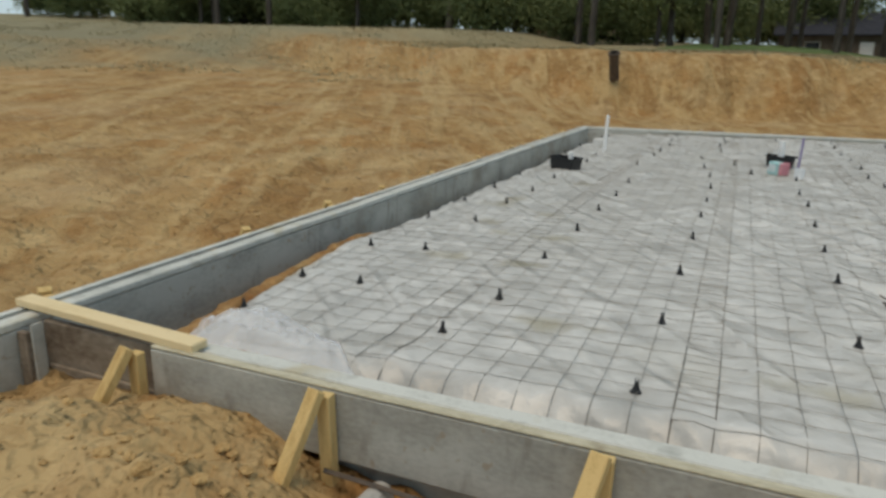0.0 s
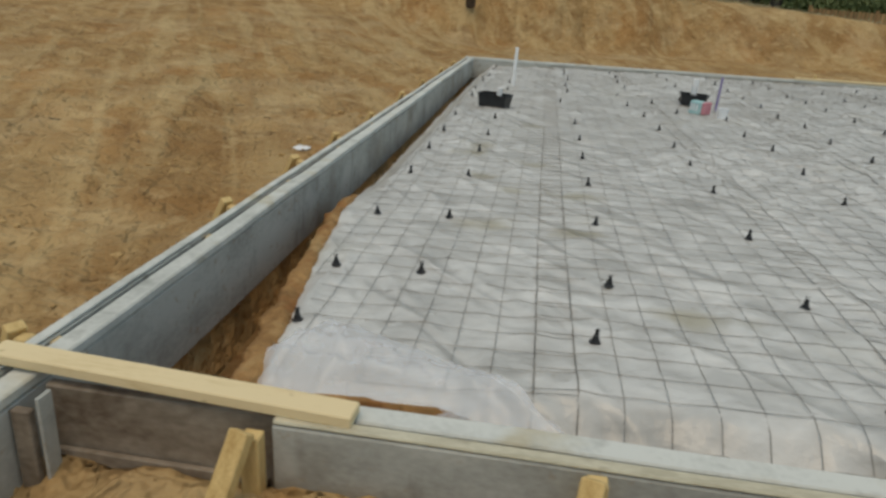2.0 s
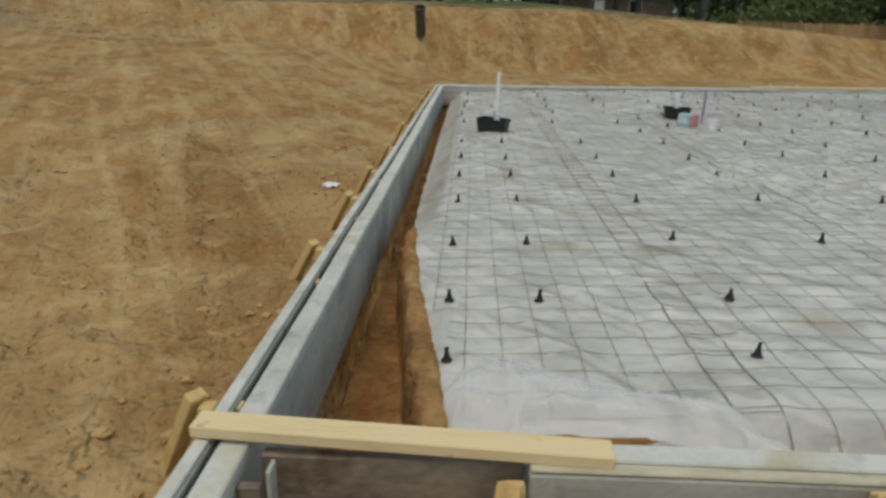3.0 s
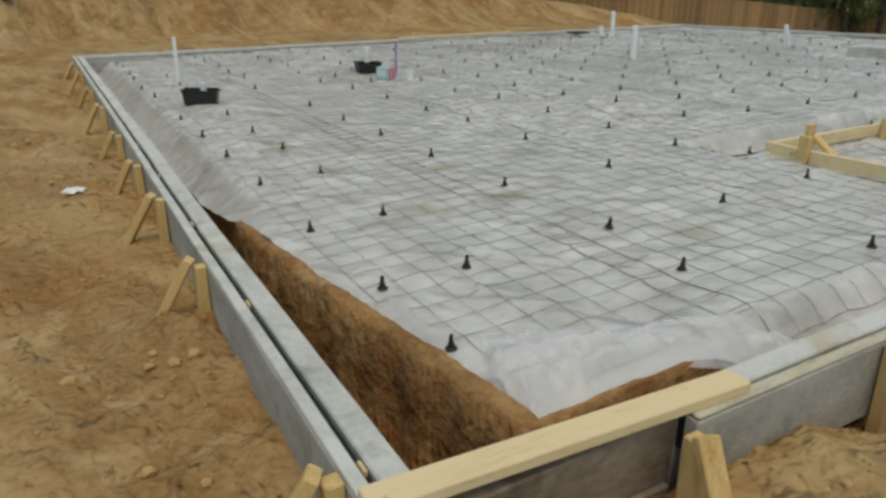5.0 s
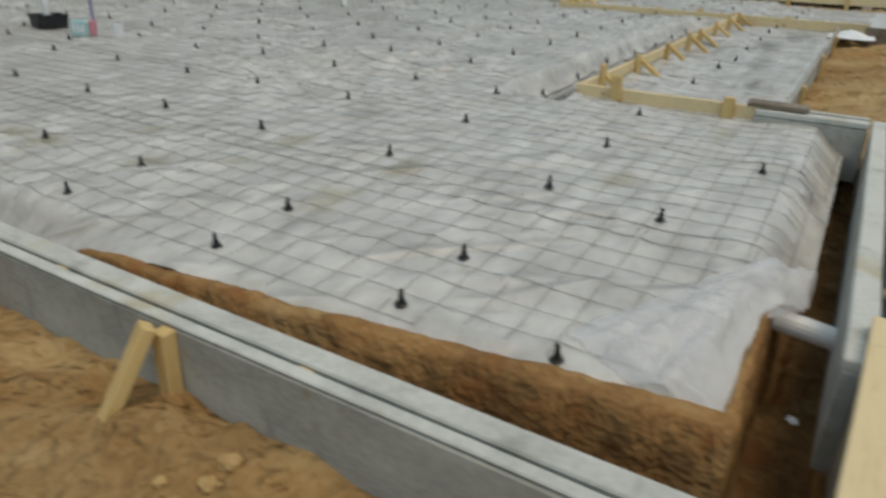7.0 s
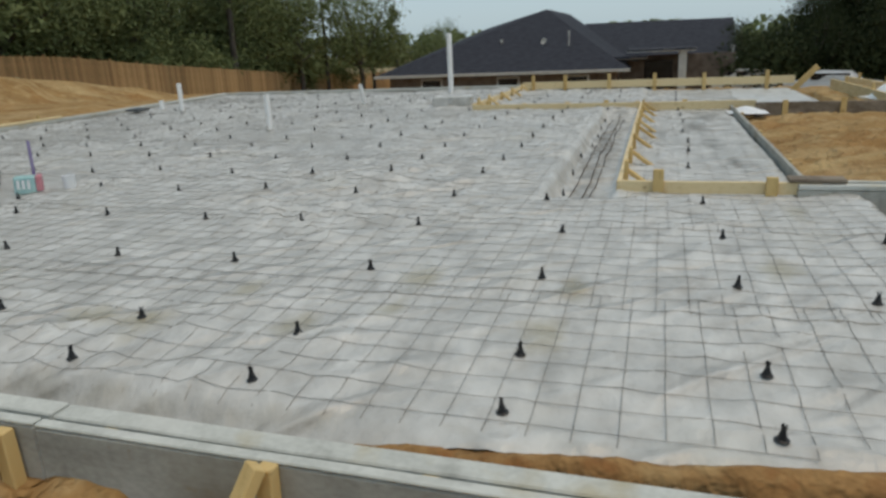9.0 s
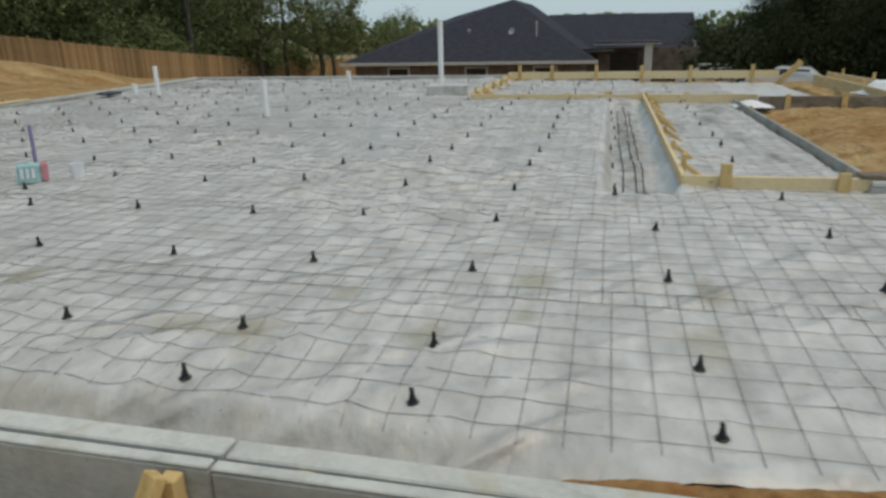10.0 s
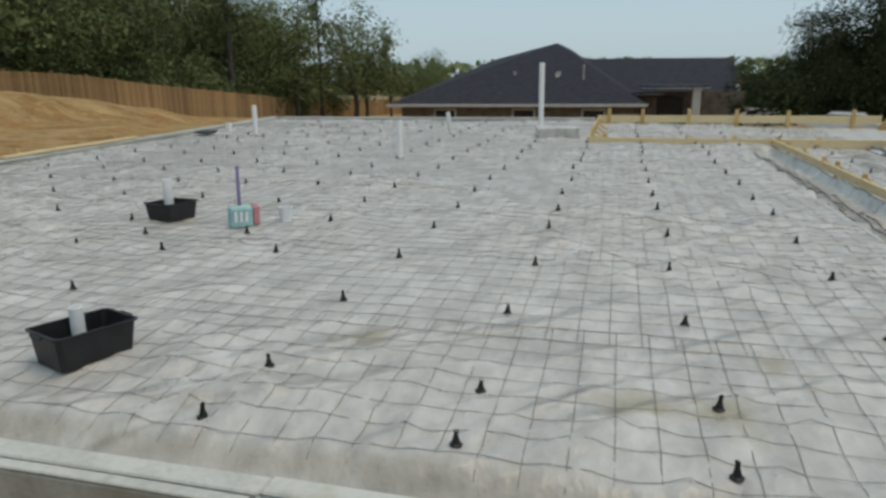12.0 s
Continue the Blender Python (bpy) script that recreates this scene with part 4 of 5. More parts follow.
bundle = sheet("white_sheeting", steps([(-1.1, 0.1), (1.1, 1)]), steps([(-0.8, 0.1), (0.8, 1)]),
               lambda a, b: 0.26 * smooth01(1.1, 0.75, abs(a)) * smooth01(0.8, 0.5, abs(b)) + 0.03 * n2(a, b, 4), white_plain)
bundle.matrix_world = pose(9.6, -0.75, -0.05, 0, 0, 15)
tagged(bundle, "white plastic sheeting thrown over a low stack", "sheeting")
heap = sheet("white_cloth", steps([(-0.3, 0.05), (0.3, 1)]), steps([(-0.3, 0.05), (0.3, 1)]),
             lambda a, b: 0.08 * smooth01(0.3, 0.05, math.hypot(a, b)) + 0.02 * n2(a, b, 9), white_plain)
heap.matrix_world = pose(7.75, 2.55, -0.02)
tagged(heap, "white plastic bag lying by the porch form", "bag")

# stones, clods and sticks near the walk
def loose_place(r):
    if r.random() < 0.62:
        return X0 - 0.1 - abs(r.gauss(0, 0.7)), r.uniform(1.2, 9)
    return r.uniform(-3.4, 1), Y0 - 0.08 - abs(r.gauss(0, 0.45))


clod_shapes = []
for i in range(8):
    b = bmesh.new()
    bmesh.ops.create_icosphere(b, subdivisions=2, radius=1)
    for vv in b.verts:
        vv.co *= 1 + 0.45 * noise.noise(vv.co * 1.4 + Vector((9 * i, 0, 0))) + 0.2 * noise.noise(vv.co * 3.5 + Vector((0, 7 * i, 0)))
        vv.co.z *= 0.7
    me = bpy.data.meshes.new("clod")
    b.to_mesh(me)
    b.free()
    me.materials.append(clod_earth)
    clod_shapes.append(me)
nests = [loose_place(rng) for _ in range(34)]
for i in range(290):
    if i % 4:
        cx, cy = rng.choice(nests)
        x, y = cx + rng.gauss(0, 0.12), cy + rng.gauss(0, 0.12)
    else:
        x, y = loose_place(rng)
    if x > X0 - 0.04 and y > Y0 - 0.04:
        continue
    s = 0.009 + 0.026 * rng.random() ** 2.5
    ob = new("clod", rng.choice(clod_shapes))
    ob.matrix_world = pose(x, y, ground_height(x, y) + s * 0.25, 0, 0, rng.uniform(0, 360)) @ Matrix.Diagonal((s, s * rng.uniform(0.7, 1), s * rng.uniform(0.7, 1), 1))
    tagged(ob, "small lump of dry orange earth", "clod", "clods of earth")
cv, cf = [], []
for i in range(2600):
    cx, cy = rng.choice(nests) if i % 3 else loose_place(rng)
    x, y = cx + rng.gauss(0, 0.2), cy + rng.gauss(0, 0.2)
    if x > X0 - 0.02 and y > Y0 - 0.02:
        continue
    s, z, k, t = rng.uniform(0.003, 0.009), ground_height(x, y), len(cv), rng.uniform(0, 6.28)
    for q in range(4):
        cv.append((x + s * math.cos(t + 1.57 * q), y + s * math.sin(t + 1.57 * q), z))
    cv.append((x + s * 0.3, y, z + s * 0.9))
    cf += [(k, k + 1, k + 4), (k + 1, k + 2, k + 4), (k + 2, k + 3, k + 4), (k + 3, k, k + 4)]
tagged(link("crumbs", cv, cf, dirt), "fine crumbs of loose orange earth beside the forms", "crumbs", kind="stuff")
for i in range(16):
    x, y = X0 - 0.3 - abs(rng.gauss(0, 1.6)), rng.uniform(2, 12)
    ob = part("stick", block((rng.uniform(0.04, 0.13), 0.01, 0.008), (0, 0, 0), 0.003, warp=0.03, cuts=5), bark)
    ob.matrix_world = pose(x, y, ground_height(x, y) + 0.006, 0, 0, rng.uniform(0, 180))
    tagged(ob, "dark root or stick half buried in earth", "stick", "sticks in the soil")


# ---- trees ----
def tree_mesh(kind, seed, height, spread):
    """Trunk with limbs, and a crown of many small tufts, as two meshes."""
    r = random.Random(seed)
    tv, tf, lv, lf = [], [], [], []

    def limb(a, b, ra, rb, n=6):
        q = (b - a).to_track_quat("Z", "Y")
        k = len(tv)
        for c, rad in ((a, ra), ((a + b) / 2 + Vector((r.uniform(-1, 1), r.uniform(-1, 1), 0)) * ra * 0.6, (ra + rb) / 2), (b, rb)):
            for i in range(n):
                t = 2 * math.pi * i / n
                tv.append(c + q @ Vector((rad * math.cos(t), rad * math.sin(t), 0)))
        for s in range(2):
            for i in range(n):
                tf.append((k + s * n + i, k + s * n + (i + 1) % n, k + (s + 1) * n + (i + 1) % n, k + (s + 1) * n + i))

    def tuft(c, size, count, leafsize):
        for _ in range(count):
            p = c + Vector((r.gauss(0, 1), r.gauss(0, 1), r.gauss(0, 0.7))) * size * 0.55
            d = Vector((r.uniform(-1, 1), r.uniform(-1, 1), r.uniform(-0.6, 0.9))).normalized()
            e = d.orthogonal().normalized()
            e.rotate(Matrix.Rotation(r.uniform(0, 6.28), 3, d))
            w = d.cross(e) * leafsize * r.uniform(0.5, 1.0)
            e = e * leafsize * r.uniform(0.8, 1.5)
            k = len(lv)
            lv.extend((p - e, p + w * 0.5, p + e, p - w * 0.5))
            lf.append((k, k + 1, k + 2, k + 3))

    top = Vector((r.uniform(-0.4, 0.4), r.uniform(-0.4, 0.4), height))
    r0 = height * 0.017
    if kind == "pine":
        limb(Vector((0, 0, -0.5)), top * 0.5, r0, r0 * 0.7)
        limb(top * 0.5, top, r0 * 0.7, r0 * 0.12)
        for i in range(34):
            z = height * (0.38 + 0.6 * (i / 34) ** 0.9)
            t = r.uniform(0, 6.28)
            ln = spread * (1.08 - z / height) * r.uniform(0.5, 1.25) + 0.3
            a = top * (z / height)
            b = a + Vector((math.cos(t) * ln, math.sin(t) * ln, ln * r.uniform(-0.1, 0.35)))
            limb(a, b, r0 * 0.22, 0.015, 4)
            for k in (0.55, 0.8, 1.0):
                tuft(a.lerp(b, k), 0.34 + 0.10 * ln, 22, 0.15)
    else:
        fork = height * r.uniform(0.2, 0.32)
        limb(Vector((0, 0, -0.5)), Vector((top.x * 0.3, top.y * 0.3, fork)), r0 * 1.3, r0)
        for i in range(11):
            t, el = r.uniform(0, 6.28), r.uniform(0.25, 1.45)
            ln = (height - fork) * r.uniform(0.55, 0.98)
            a = Vector((top.x * 0.3, top.y * 0.3, fork * r.uniform(0.75, 1)))
            b = a + Vector((math.cos(t) * math.cos(el) * min(ln, spread), math.sin(t) * math.cos(el) * min(ln, spread), ln * math.sin(el)))
            limb(a, b, r0 * 0.5, 0.03, 5)
            for k in (0.35, 0.55, 0.75, 0.9, 1.0):
                c = a.lerp(b, k) + Vector((r.gauss(0, 0.4), r.gauss(0, 0.4), r.gauss(0, 0.3)))
                tuft(c, 0.95, 84 if kind != "live_oak" else 150, 0.125 if kind != "live_oak" else 0.08)
    return tv, tf, lv, lf


def tree(kind, seed, height, spread):
    thing = new(kind if "shrub" in kind else kind + "_tree")
    tv, tf, lv, lf = tree_mesh(kind, seed, height, spread)
    link("trunk", tv, tf, bark, thing, smooth=True)
    link("crown", lv, lf, {"pine": needle, "live_oak": dark_leaf, "dark_shrub": dark_leaf}.get(kind, leaf), thing)
    return tagged(thing, {"pine": "tall dark green pine tree with a bare lower trunk", "oak": "green broad-leaved tree with an uneven crown", "live_oak": "very dark evergreen oak with a dense crown"}.get(kind, "dense dark green shrub at the wood's edge"),
                  "shrub" if "shrub" in kind else "tree", "trees round the site")


KINDS = {"pine": [tree("pine", s, h, w) for s, h, w in ((1, 13, 2.3), (2, 11, 2.0), (3, 15, 2.4))],
         "oak": [tree("oak", s, h, w) for s, h, w in ((4, 8.5, 3.3), (5, 7, 2.8), (6, 10, 3.6))],
         "live_oak": [tree("live_oak", s, h, w) for s, h, w in ((14, 8.5, 3.4), (15, 7.5, 3.2))],
         "shrub": [tree("shrub", s, h, w) for s, h, w in ((7, 2.6, 1.9), (8, 3.4, 2.2))],
         "dark_shrub": [tree("dark_shrub", s, h, w) for s, h, w in ((17, 2.6, 1.9), (18, 3.4, 2.2))]}
used = set()
rt = random.Random(11)


def plant(kind, x, y, size=1.0, z=None):
    src = rt.choice(KINDS[kind])
    z = ground_height(x, y) - 0.1 if z is None else z
    m = pose(x, y, z, rt.uniform(-2, 2), rt.uniform(-2, 2), rt.uniform(0, 360)) @ Matrix.Scale(size * rt.uniform(0.9, 1.1), 4)
    if src.name not in used:
        used.add(src.name)
        src.matrix_basis = m
        return src
    ob = copy_thing(src, m)
    ob.matrix_basis = m
    return ob


# woods to the north, behind the bank
for i in range(46):
    x = -62 + 72 * (i + rt.uniform(-0.3, 0.3)) / 46
    plant(rt.choice(("pine", "pine", "oak")) if x < -4 else "pine", x, rt.uniform(42, 60), 1.1)
for i in range(30):
    x = -60 + 54 * (i + rt.uniform(-0.4, 0.4)) / 30
    plant("shrub", x, rt.uniform(45, 58), 1.25)
for i in range(16):
    plant("shrub", -14 + 46 * (i + rt.uniform(-0.4, 0.4)) / 16, rt.uniform(66, 74), 1.5)
for i in range(22):
    plant(rt.choice(("pine", "oak")), -12 + 44 * (i + rt.uniform(-0.4, 0.4)) / 22, rt.uniform(68, 84), 1.15)
for x, y in ((-1.5, 40), (4.2, 41), (7.5, 44), (-8.5, 42), (-9.6, 43.5), (11, 47), (14, 50)):
    plant("pine", x, y, 0.95)
for i in range(30):
    plant(rt.choice(("oak", "pine", "oak")), -75 + 72 * (i + rt.uniform(-0.3, 0.3)) / 30, rt.uniform(62, 74), 1.2)
for i in range(14):
    plant("shrub" if i % 3 else "oak", -44 + rt.uniform(-7, 7), rt.uniform(51, 58), 1.9 if i % 3 else 1.1)
# trees behind the fence
for i in range(40):
    x = 10 + 36 * (i + rt.uniform(-0.4, 0.4)) / 40
    plant(rt.choice(("oak", "oak", "pine")), x, rt.uniform(37, 47) + 0.12 * (x - 12), 1.12 - 0.004 * x)
for i in range(16):
    plant("oak", 14 + 22 * (i + rt.uniform(-0.4, 0.4)) / 16, rt.uniform(36.5, 42), 1.3)
for i in range(16):
    x = 12 + 50 * i / 16
    plant("shrub", x, 36.5 + 0.1 * (x - 12) + rt.uniform(0, 2), 1.0)
for x, y, k, s in ((47, 37, "oak", 0.9), (51, 34, "oak", 1.0), (55, 33.5, "pine", 0.85), (57, 31, "oak", 1.0), (60, 31, "oak", 0.9), (63, 29.5, "pine", 0.65),
                   (66, 28, "oak", 0.8), (70, 27.5, "oak", 0.62), (77, 28, "oak", 0.5), (82, 30, "oak", 0.72), (49, 41, "pine", 1.0), (44, 36, "pine", 0.8)):
    plant(k, x, y, 1.3 * s)
for i in range(16):
    plant("oak", 36 + 26 * (i + rt.uniform(-0.4, 0.4)) / 16, rt.uniform(39, 45), 1.25)
for i in range(14):
    plant("shrub", 34 + 30 * (i + rt.uniform(-0.4, 0.4)) / 14, rt.uniform(36.5, 39), 1.3)
# trees beyond the road to the south-east
for i in range(22):
    a = i / 21
    plant("live_oak", 42 + rt.uniform(-3, 9), -0.9 - 17.5 * a + rt.uniform(-0.8, 0.8), (0.62 if a < 0.12 else 0.72 if a < 0.3 else 1.0 if a < 0.5 else 1.4) * rt.uniform(0.95, 1.1), -3.0)
for i in range(14):
    plant("dark_shrub", 40.5 + rt.uniform(-0.5, 1.5), -2.0 - 17 * i / 13, 1.2, -3.0)

# distant wooded ridge
rd = random.Random(3)
lv, lf = [], []
for i in range(5200):
    x, y = 175 + rd.uniform(-14, 14), rd.uniform(-90, 150)
    z = rd.uniform(-8, 4.0 + 0.8 * n2(y, 1, 0.06) + 0.8 * n2(y, 5, 0.4))
    d = Vector((rd.uniform(-1, 0.2), rd.uniform(-1, 1), rd.uniform(-0.3, 1))).normalized()
    e = d.orthogonal().normalized() * rd.uniform(0.7, 1.6)
    w = d.cross(e) * rd.uniform(0.5, 1)
    p, k = Vector((x, y, z)), len(lv)
    lv += [p - e, p + w, p + e, p - w]
    lf.append((k, k + 1, k + 2, k + 3))
tagged(link("far_woods", lv, lf, leaf), "distant dark green wooded ridge beyond the house", "woods", kind="stuff")

# weeds on the mound and along the lip of the bank
lv, lf = [], []
for i in range(14000):
    if i < 9500:
        x, y = rd.uniform(-42, -11), rd.uniform(6, 42)
        if -x * 0.75 + y * 0.66 < 24 + 8 * n2(x, y, 0.2):
            continue
    else:
        x, y = rd.uniform(-14, 16), 27.2 + abs(rd.gauss(0, 4))
    if n2(x, y, 0.3, 6) < -0.15:
        continue
    z = ground_height(x, y)
    for _ in range(5):
        t, h = rd.uniform(0, 6.28), rd.uniform(0.03, 0.11)
        p, k = Vector((x + rd.gauss(0, 0.3), y + rd.gauss(0, 0.3), z - 0.02)), len(lv)
        s = Vector((math.cos(t), math.sin(t), 0)) * 0.03
        lv += [p - s, p + s, p + Vector((rd.gauss(0, 0.07), rd.gauss(0, 0.07), h))]
        lf.append((k, k + 1, k + 2))
tagged(link("weeds", lv, lf, weeds_mat), "dry grey-green weeds on the earth mound", "weeds", kind="stuff")
tagged(sheet("lawn", steps([(-4, 1.5), (26, 1)]), steps([(33, 1.5), (62, 1)]), lambda x, y: ground_height(x, y) + 0.04, lawn_mat,
             lambda x, y: n2(x, y, 0.2, 9) > -0.35 + 0.05 * (36 - y)), "rough green lawn beyond the bank", "lawn", kind="structure")


# ---- wooden fence ----
FENCE = [((9.0, 31.5), (22.0, 31.8)), ((22.0, 31.8), (36.0, 33.2)), ((36.0, 33.2), (64.0, 36.5)), ((46.0, 37.5), (86.0, 33.0))]


picket_meshes = []
for wood in (fence_wood, fence_fresh):
    bm = block((0.138, 0.018, 1.8), (0, 0, 0.9), 0.0)
    for vv in bm.verts:
        if vv.co.z > 1:
            vv.co.x *= 0.82
    picket_meshes.append(bpy.data.meshes.new("picket"))
    bm.to_mesh(picket_meshes[-1])
    bm.free()
    picket_meshes[-1].materials.append(wood)


def fence_panel(ax, ay, az, bx, by, bz, seed):
    thing = new("fence_panel")
    r = random.Random(seed)
    L = math.hypot(bx - ax, by - ay)
    n = int(L / 0.15)
    own = picket_meshes[r.random() < 0.4]
    for i in range(n):
        pk = new("picket", own)
        pk.parent = thing
        pk.location = ((i + 0.5) * L / n, r.uniform(-0.006, 0.006), (bz - az) * (i + 0.5) / n + r.uniform(-0.015, 0.015))
    for z in (0.35, 1.45):
        ra = block((math.hypot(L, bz - az), 0.04, 0.09), (0, 0, 0), 0.0)
        ra.transform(Matrix.Translation((L / 2, 0.03, z + (bz - az) / 2)) @ Matrix.Rotation(-math.atan2(bz - az, L), 4, "Y"))
        part("rail", ra, fence_wood, thing)
    part("post", block((0.1, 0.1, 2.1), (0, 0.07, 0.85), 0.006), fence_wood, thing)
    thing.matrix_world = pose(ax, ay, az, 0, 0, math.degrees(math.atan2(by - ay, bx - ax)))
    tagged(thing, "tall brown cedar picket fence panel behind the bank", "fence panel", "fence panels")


for (ax, ay), (bx, by) in FENCE:
    n = round(math.hypot(bx - ax, by - ay) / 2.4)
    for i in range(n):
        p = [(ax + (bx - ax) * k / n, ay + (by - ay) * k / n) for k in (i, i + 1)]
        fence_panel(*p[0], fence_base(p[0][0]), *p[1], fence_base(p[1][0]), i * 7 + int(ax))


# ---- the neighbouring house ----
def slab_from(points, thick):
    """A plate of that thickness below a polygon."""
    b = bmesh.new()
    top = [b.verts.new(p) for p in points]
    low = [b.verts.new((p[0], p[1], p[2] - thick)) for p in points]
    b.faces.new(top)
    b.faces.new(low[::-1])
    for i in range(len(points)):
        j = (i + 1) % len(points)
        b.faces.new((top[i], low[i], low[j], top[j]))
    return b


house = new("house")
G, E1 = -3.05, -0.38
part("wall", block((14, 13.0, E1 - G), (41, 12.6, (G + E1) / 2), 0.02), brick, house, "brown brick walls of the main block")
part("wall", block((12, 12, 0.15 - G), (50, 4.4, (G + 0.15) / 2 - 0.3), 0.02), brick, house)
part("wall", block((0.6, 1.4, 2.9), (37.4, 5.5, -1.6), 0.02), brick, house)
A, B, R2 = (40.6, 10.85, 3.06), (44.2, 15.4, 2.2), (52.0, 10.85, 3.06)
for pts in (((33.4, 19.7, E1), (33.4, 5.5, E1), A), ((33.4, 5.5, E1), (48, 5.5, E1), R2, A), ((33.4, 19.7, E1), A, B), ((33.4, 19.7, E1), B, (50, 19.7, E1)),
            (A, R2, (50, 19.7, E1), B)):
    part("roof", slab_from(pts, 0.1), shingle, house, "dark blue-grey shingle hip roof")
ra, rb = (50.2, 9.4, 2.25), (50.2, -0.9, 2.18)
for pts in (((43.0, 9.0, -0.3), (43.0, -0.7, -0.3), rb, ra), (rb, (57, -0.9, -0.3), (57, 10, -0.3), ra)):
    part("roof", slab_from(pts, 0.12), shingle, house, "dark shingle roof of the rear wing")
part("gable", slab_from(((43.0, -0.72, -0.3), (57, -0.72, -0.3), rb), 0.1), brick, house)
for p, s in (((33.33, 12.6, E1 - 0.08), (0.06, 14.4, 0.16)), ((42.95, 4.2, -0.38), (0.06, 10, 0.16)), ((36.0, 3.9, 0.42), (0.08, 3.6, 0.16)), ((35.0, 5.9, 0.1), (0.08, 2.6, 0.14))):
    part("fascia", block(s, p, 0.01), fascia_paint, house, "pale fascia board")
part("porch_roof", block((4.5, 3.6, 0.12), (38.2, 3.9, 0.44), 0.02), shingle, house)
part("porch_roof", block((3.0, 2.6, 0.1), (36.4, 5.9, 0.12), 0.02), shingle, house)
for y, w in ((2.75, 0.42), (-0.35, 0.2)):
    part("post", block((w, w, 3.5), (36.3 if w > 0.3 else 43.0, y, -1.35), 0.02), fascia_paint, house, "pale square porch post")
part("door", block((0.1, 2.2, 2.5), (39.0, 4.3, -1.5), 0.01), dark_opening, house, "dark shaded entry")
wall_back = part("entry_wall", block((0.2, 6.5, 3.0), (39.6, 3.0, -1.4), 0.01), brick, house)
for y in (8.2, 12.0, 16.5):
    wdw = part("window", block((0.06, 1.3, 1.4), (33.98, y, -1.35), 0.01), fascia_paint, house, "window with a pale frame")
    part("pane", block((0.02, 1.1, 1.2), (33.94, y, -1.35), 0.0), dark_opening, wdw)
for x, y, z, s, hh in ((36.6, 12.9, 1.05, 0.06, 0.18), (36.0, 8.9, 0.8, 0.04, 0.75)):
    part("roof_vent", lathe([(s, -0.3), (s, hh), (s * 1.5, hh), (s * 1.5, hh + 0.12)], 10), fascia_paint, house, "pale roof vent pipe").location = (x, y, z)
dish = part("satellite_dish", lathe([(0.02, 0), (0.12, 0.03), (0.19, 0.08), (0.18, 0.09), (0.11, 0.04), (0.02, 0.01)], 14), fascia_paint, house, "pale grey satellite dish")
dish.matrix_world = pose(36.1, 10.3, 1.15, 70, 0, -120)
tagged(house, "single-storey brick house with a dark blue-grey hip roof", "house")


def far_house(x, y, w, d, wall_mat, rz, label):
    thing = new("far_house")
    part("wall", block((w, d, 2.7), (0, 0, 1.35), 0.02), wall_mat, thing)
    for s in (-1, 1):
        part("roof", slab_from(((-w / 2 - 0.4, s * (d / 2 + 0.4), 2.65), (w / 2 + 0.4, s * (d / 2 + 0.4), 2.65), (w / 2 + 0.4, 0, 4.6), (-w / 2 - 0.4, 0, 4.6)), 0.12), shingle, thing)
    for k in (-0.3, 0.25):
        wn_ = part("window", block((1.2, 0.08, 1.2), (k * w, -d / 2 - 0.02, 1.5), 0.01), fascia_paint, thing)
        part("pane", block((1.0, 0.04, 1.0), (k * w, -d / 2 - 0.07, 1.5), 0.0), dark_opening, wn_)
    part("door", block((1.0, 0.08, 2.05), (0, -d / 2 - 0.02, 1.03), 0.01), white_plain, thing, "white door")
    thing.matrix_world = pose(x, y, ground_height(x, y) - 0.1, 0, 0, rz)
    tagged(thing, label, "house", "houses beyond the wood")


tan_wall = material("tan_siding", (0.36, 0.26, 0.2), (0.5, 0.38, 0.3), 2, 10, 0.85, 0.1, 0.01, stretch=(0.3, 0.3, 6))
far_house(-13.5, 64, 9, 8, tan_wall, 4, "small house with tan siding beyond the trees")
far_house(9, 70, 13, 9, brick, -3, "long brick house beyond the lawn")


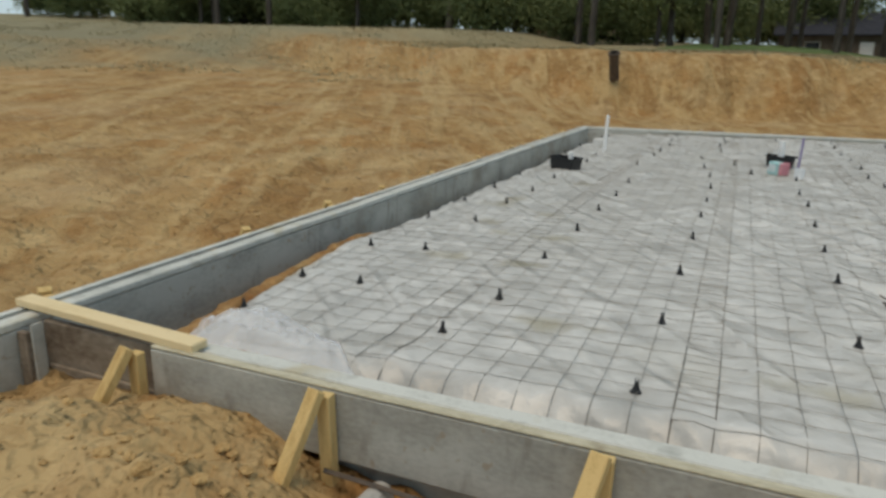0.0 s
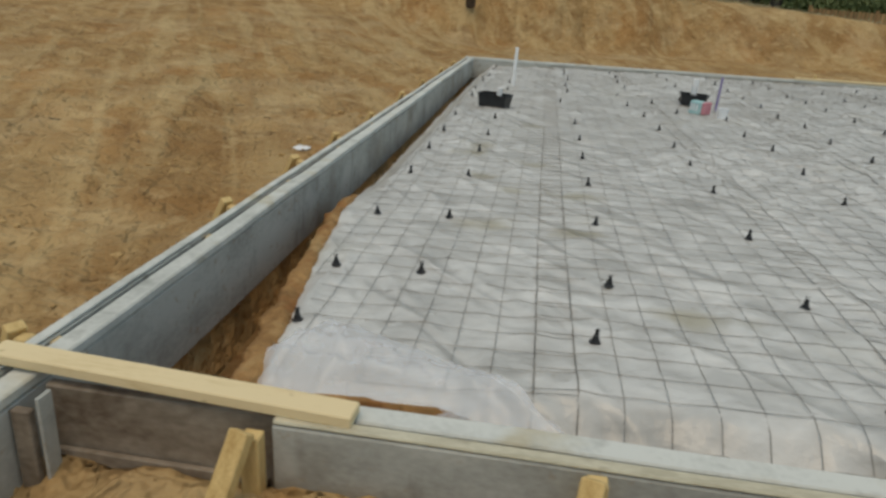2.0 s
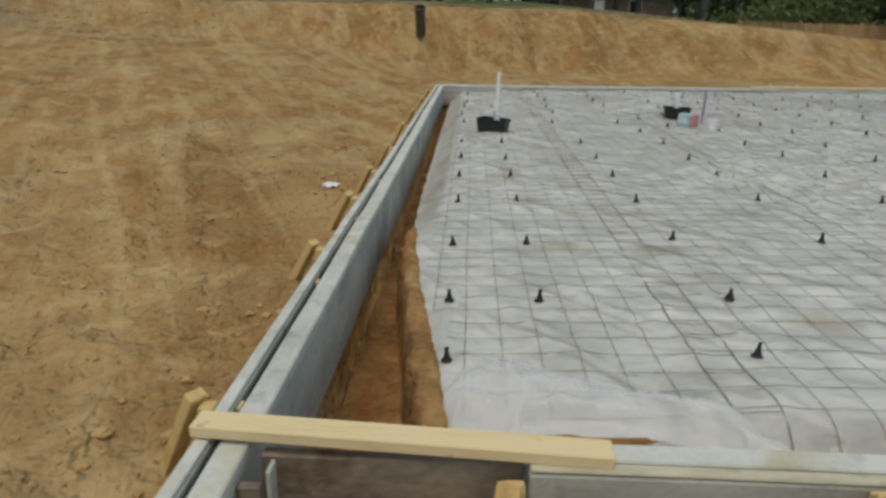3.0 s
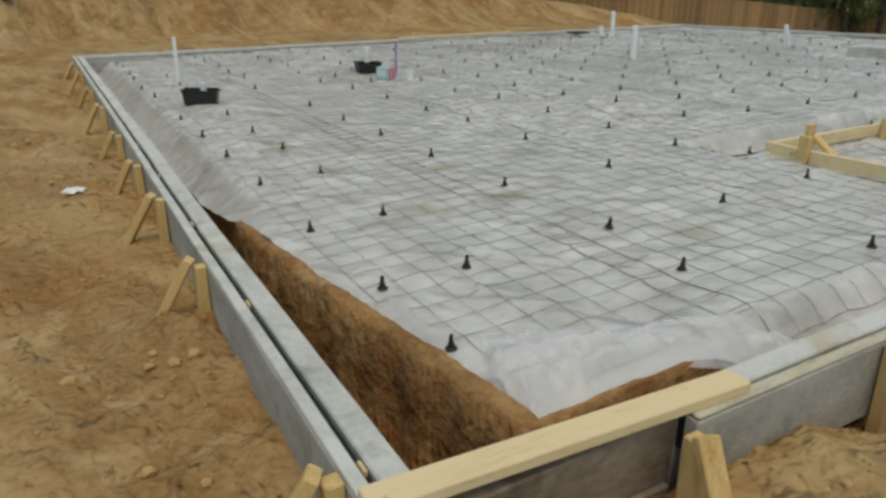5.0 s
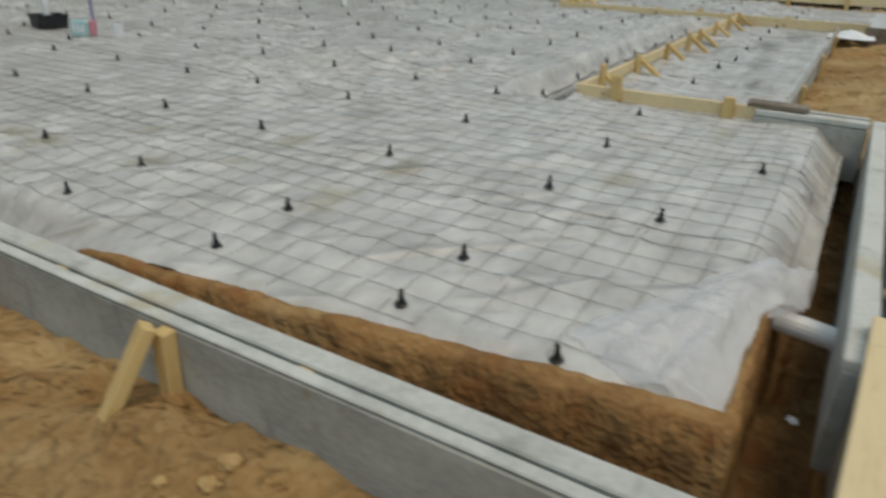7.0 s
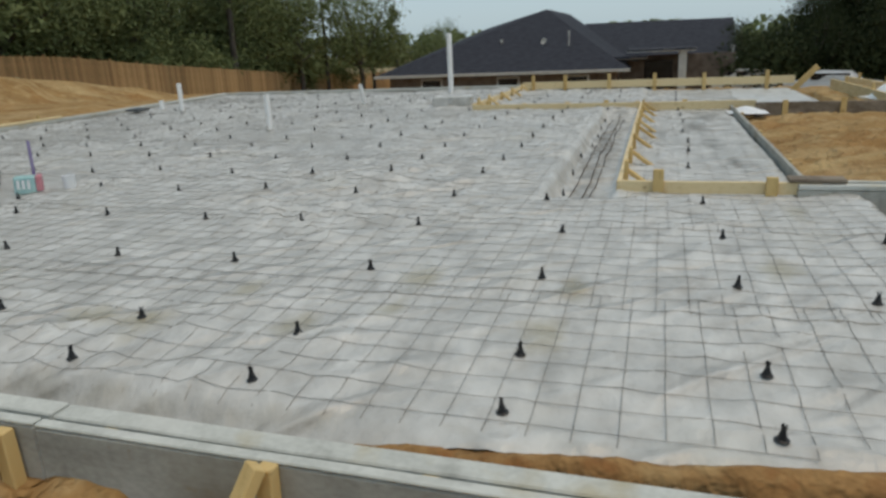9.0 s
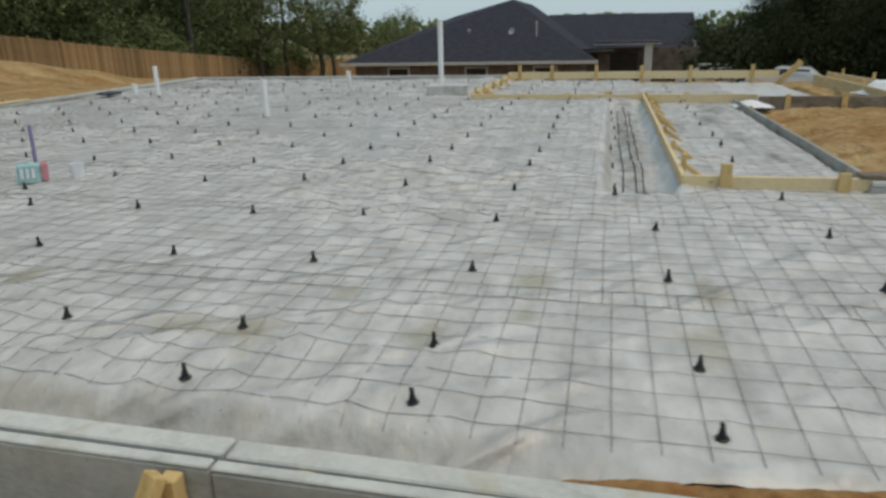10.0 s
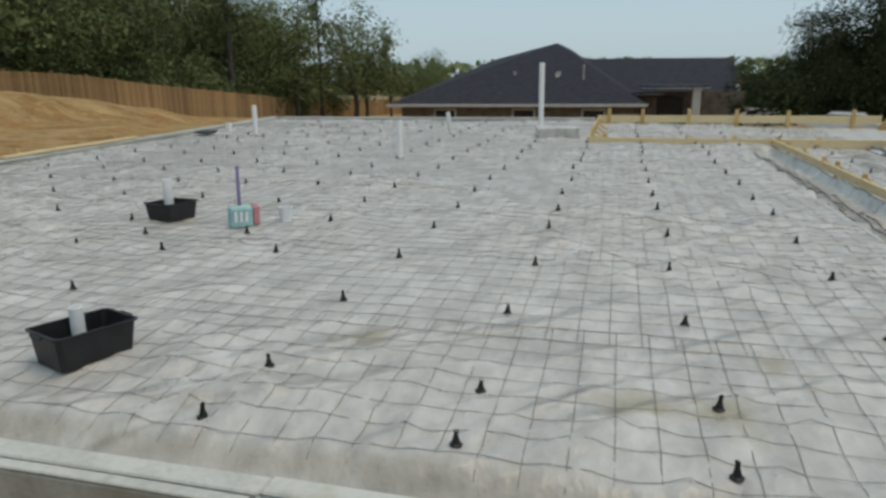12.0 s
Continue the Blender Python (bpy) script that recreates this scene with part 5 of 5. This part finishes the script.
# ---- parked cars far off ----
def car(x, y, z, rz, paint, label):
    thing = new("car")
    prof = [(-2.2, 0.35), (-2.25, 0.75), (-1.9, 0.92), (-1.2, 0.98), (-0.65, 1.42), (0.75, 1.46), (1.45, 1.0), (2.15, 0.9), (2.25, 0.6), (2.2, 0.35)]
    b = bmesh.new()
    rows = []
    for yy, k in ((-0.85, 0.94), (-0.78, 1.0), (0.78, 1.0), (0.85, 0.94)):
        rows.append([b.verts.new((px, yy * (1 if pz < 1 else 0.84), 0.35 + (pz - 0.35) * k)) for px, pz in prof])
    for lo, hi in zip(rows, rows[1:]):
        for i in range(len(prof)):
            j = (i + 1) % len(prof)
            b.faces.new((lo[i], lo[j], hi[j], hi[i]))
    b.faces.new(rows[0][::-1])
    b.faces.new(rows[-1])
    part("body", b, paint, thing)
    for sy in (-0.735, 0.735):
        part("side_window", block((1.7, 0.03, 0.32), (0.1, sy, 1.2), 0.01), dark_opening, thing)
    ws = block((0.03, 1.25, 0.52), (0, 0, 0), 0.01)
    ws.transform(pose(1.12, 0, 1.24, 0, -57, 0))
    part("windscreen", ws, dark_opening, thing)
    for wx in (-1.4, 1.4):
        for wy in (-0.76, 0.76):
            wheel = part("wheel", lathe([(0.32, -0.1), (0.34, -0.07), (0.34, 0.07), (0.32, 0.1), (0.2, 0.1)], 18), rubber, thing)
            wheel.matrix_basis = pose(wx, wy, 0.34, 90, 0, 0)
            part("rim", lathe([(0.2, -0.105), (0.2, 0.105)], 14), fascia_paint, wheel)
    for wy in (-0.6, 0.6):
        part("headlight", block((0.04, 0.3, 0.12), (2.22, wy, 0.72), 0.01), white_plain, thing)
    thing.matrix_world = pose(x, y, z, 0, 0, rz)
    tagged(thing, label, "car", "parked cars")


car(34.5, -4.4, -2.3, 70, car_paint, "white car parked before the dark trees")
car(39.0, -1.1, -2.3, 95, fascia_paint, "silver car parked beside the house")

drain = part("drain_pipe", lathe([(0.17, 0), (0.17, 0.9), (0.2, 0.92), (0.2, 1.0), (0.15, 1.0), (0.15, 0.5)], 14), rebar_steel)
drain.matrix_world = pose(-4.1, 24.9, ground_height(-4.1, 24.9) + 0.15, 28, 0, 0)
tagged(drain, "rusty dark drain pipe sticking out of the bank", "pipe")
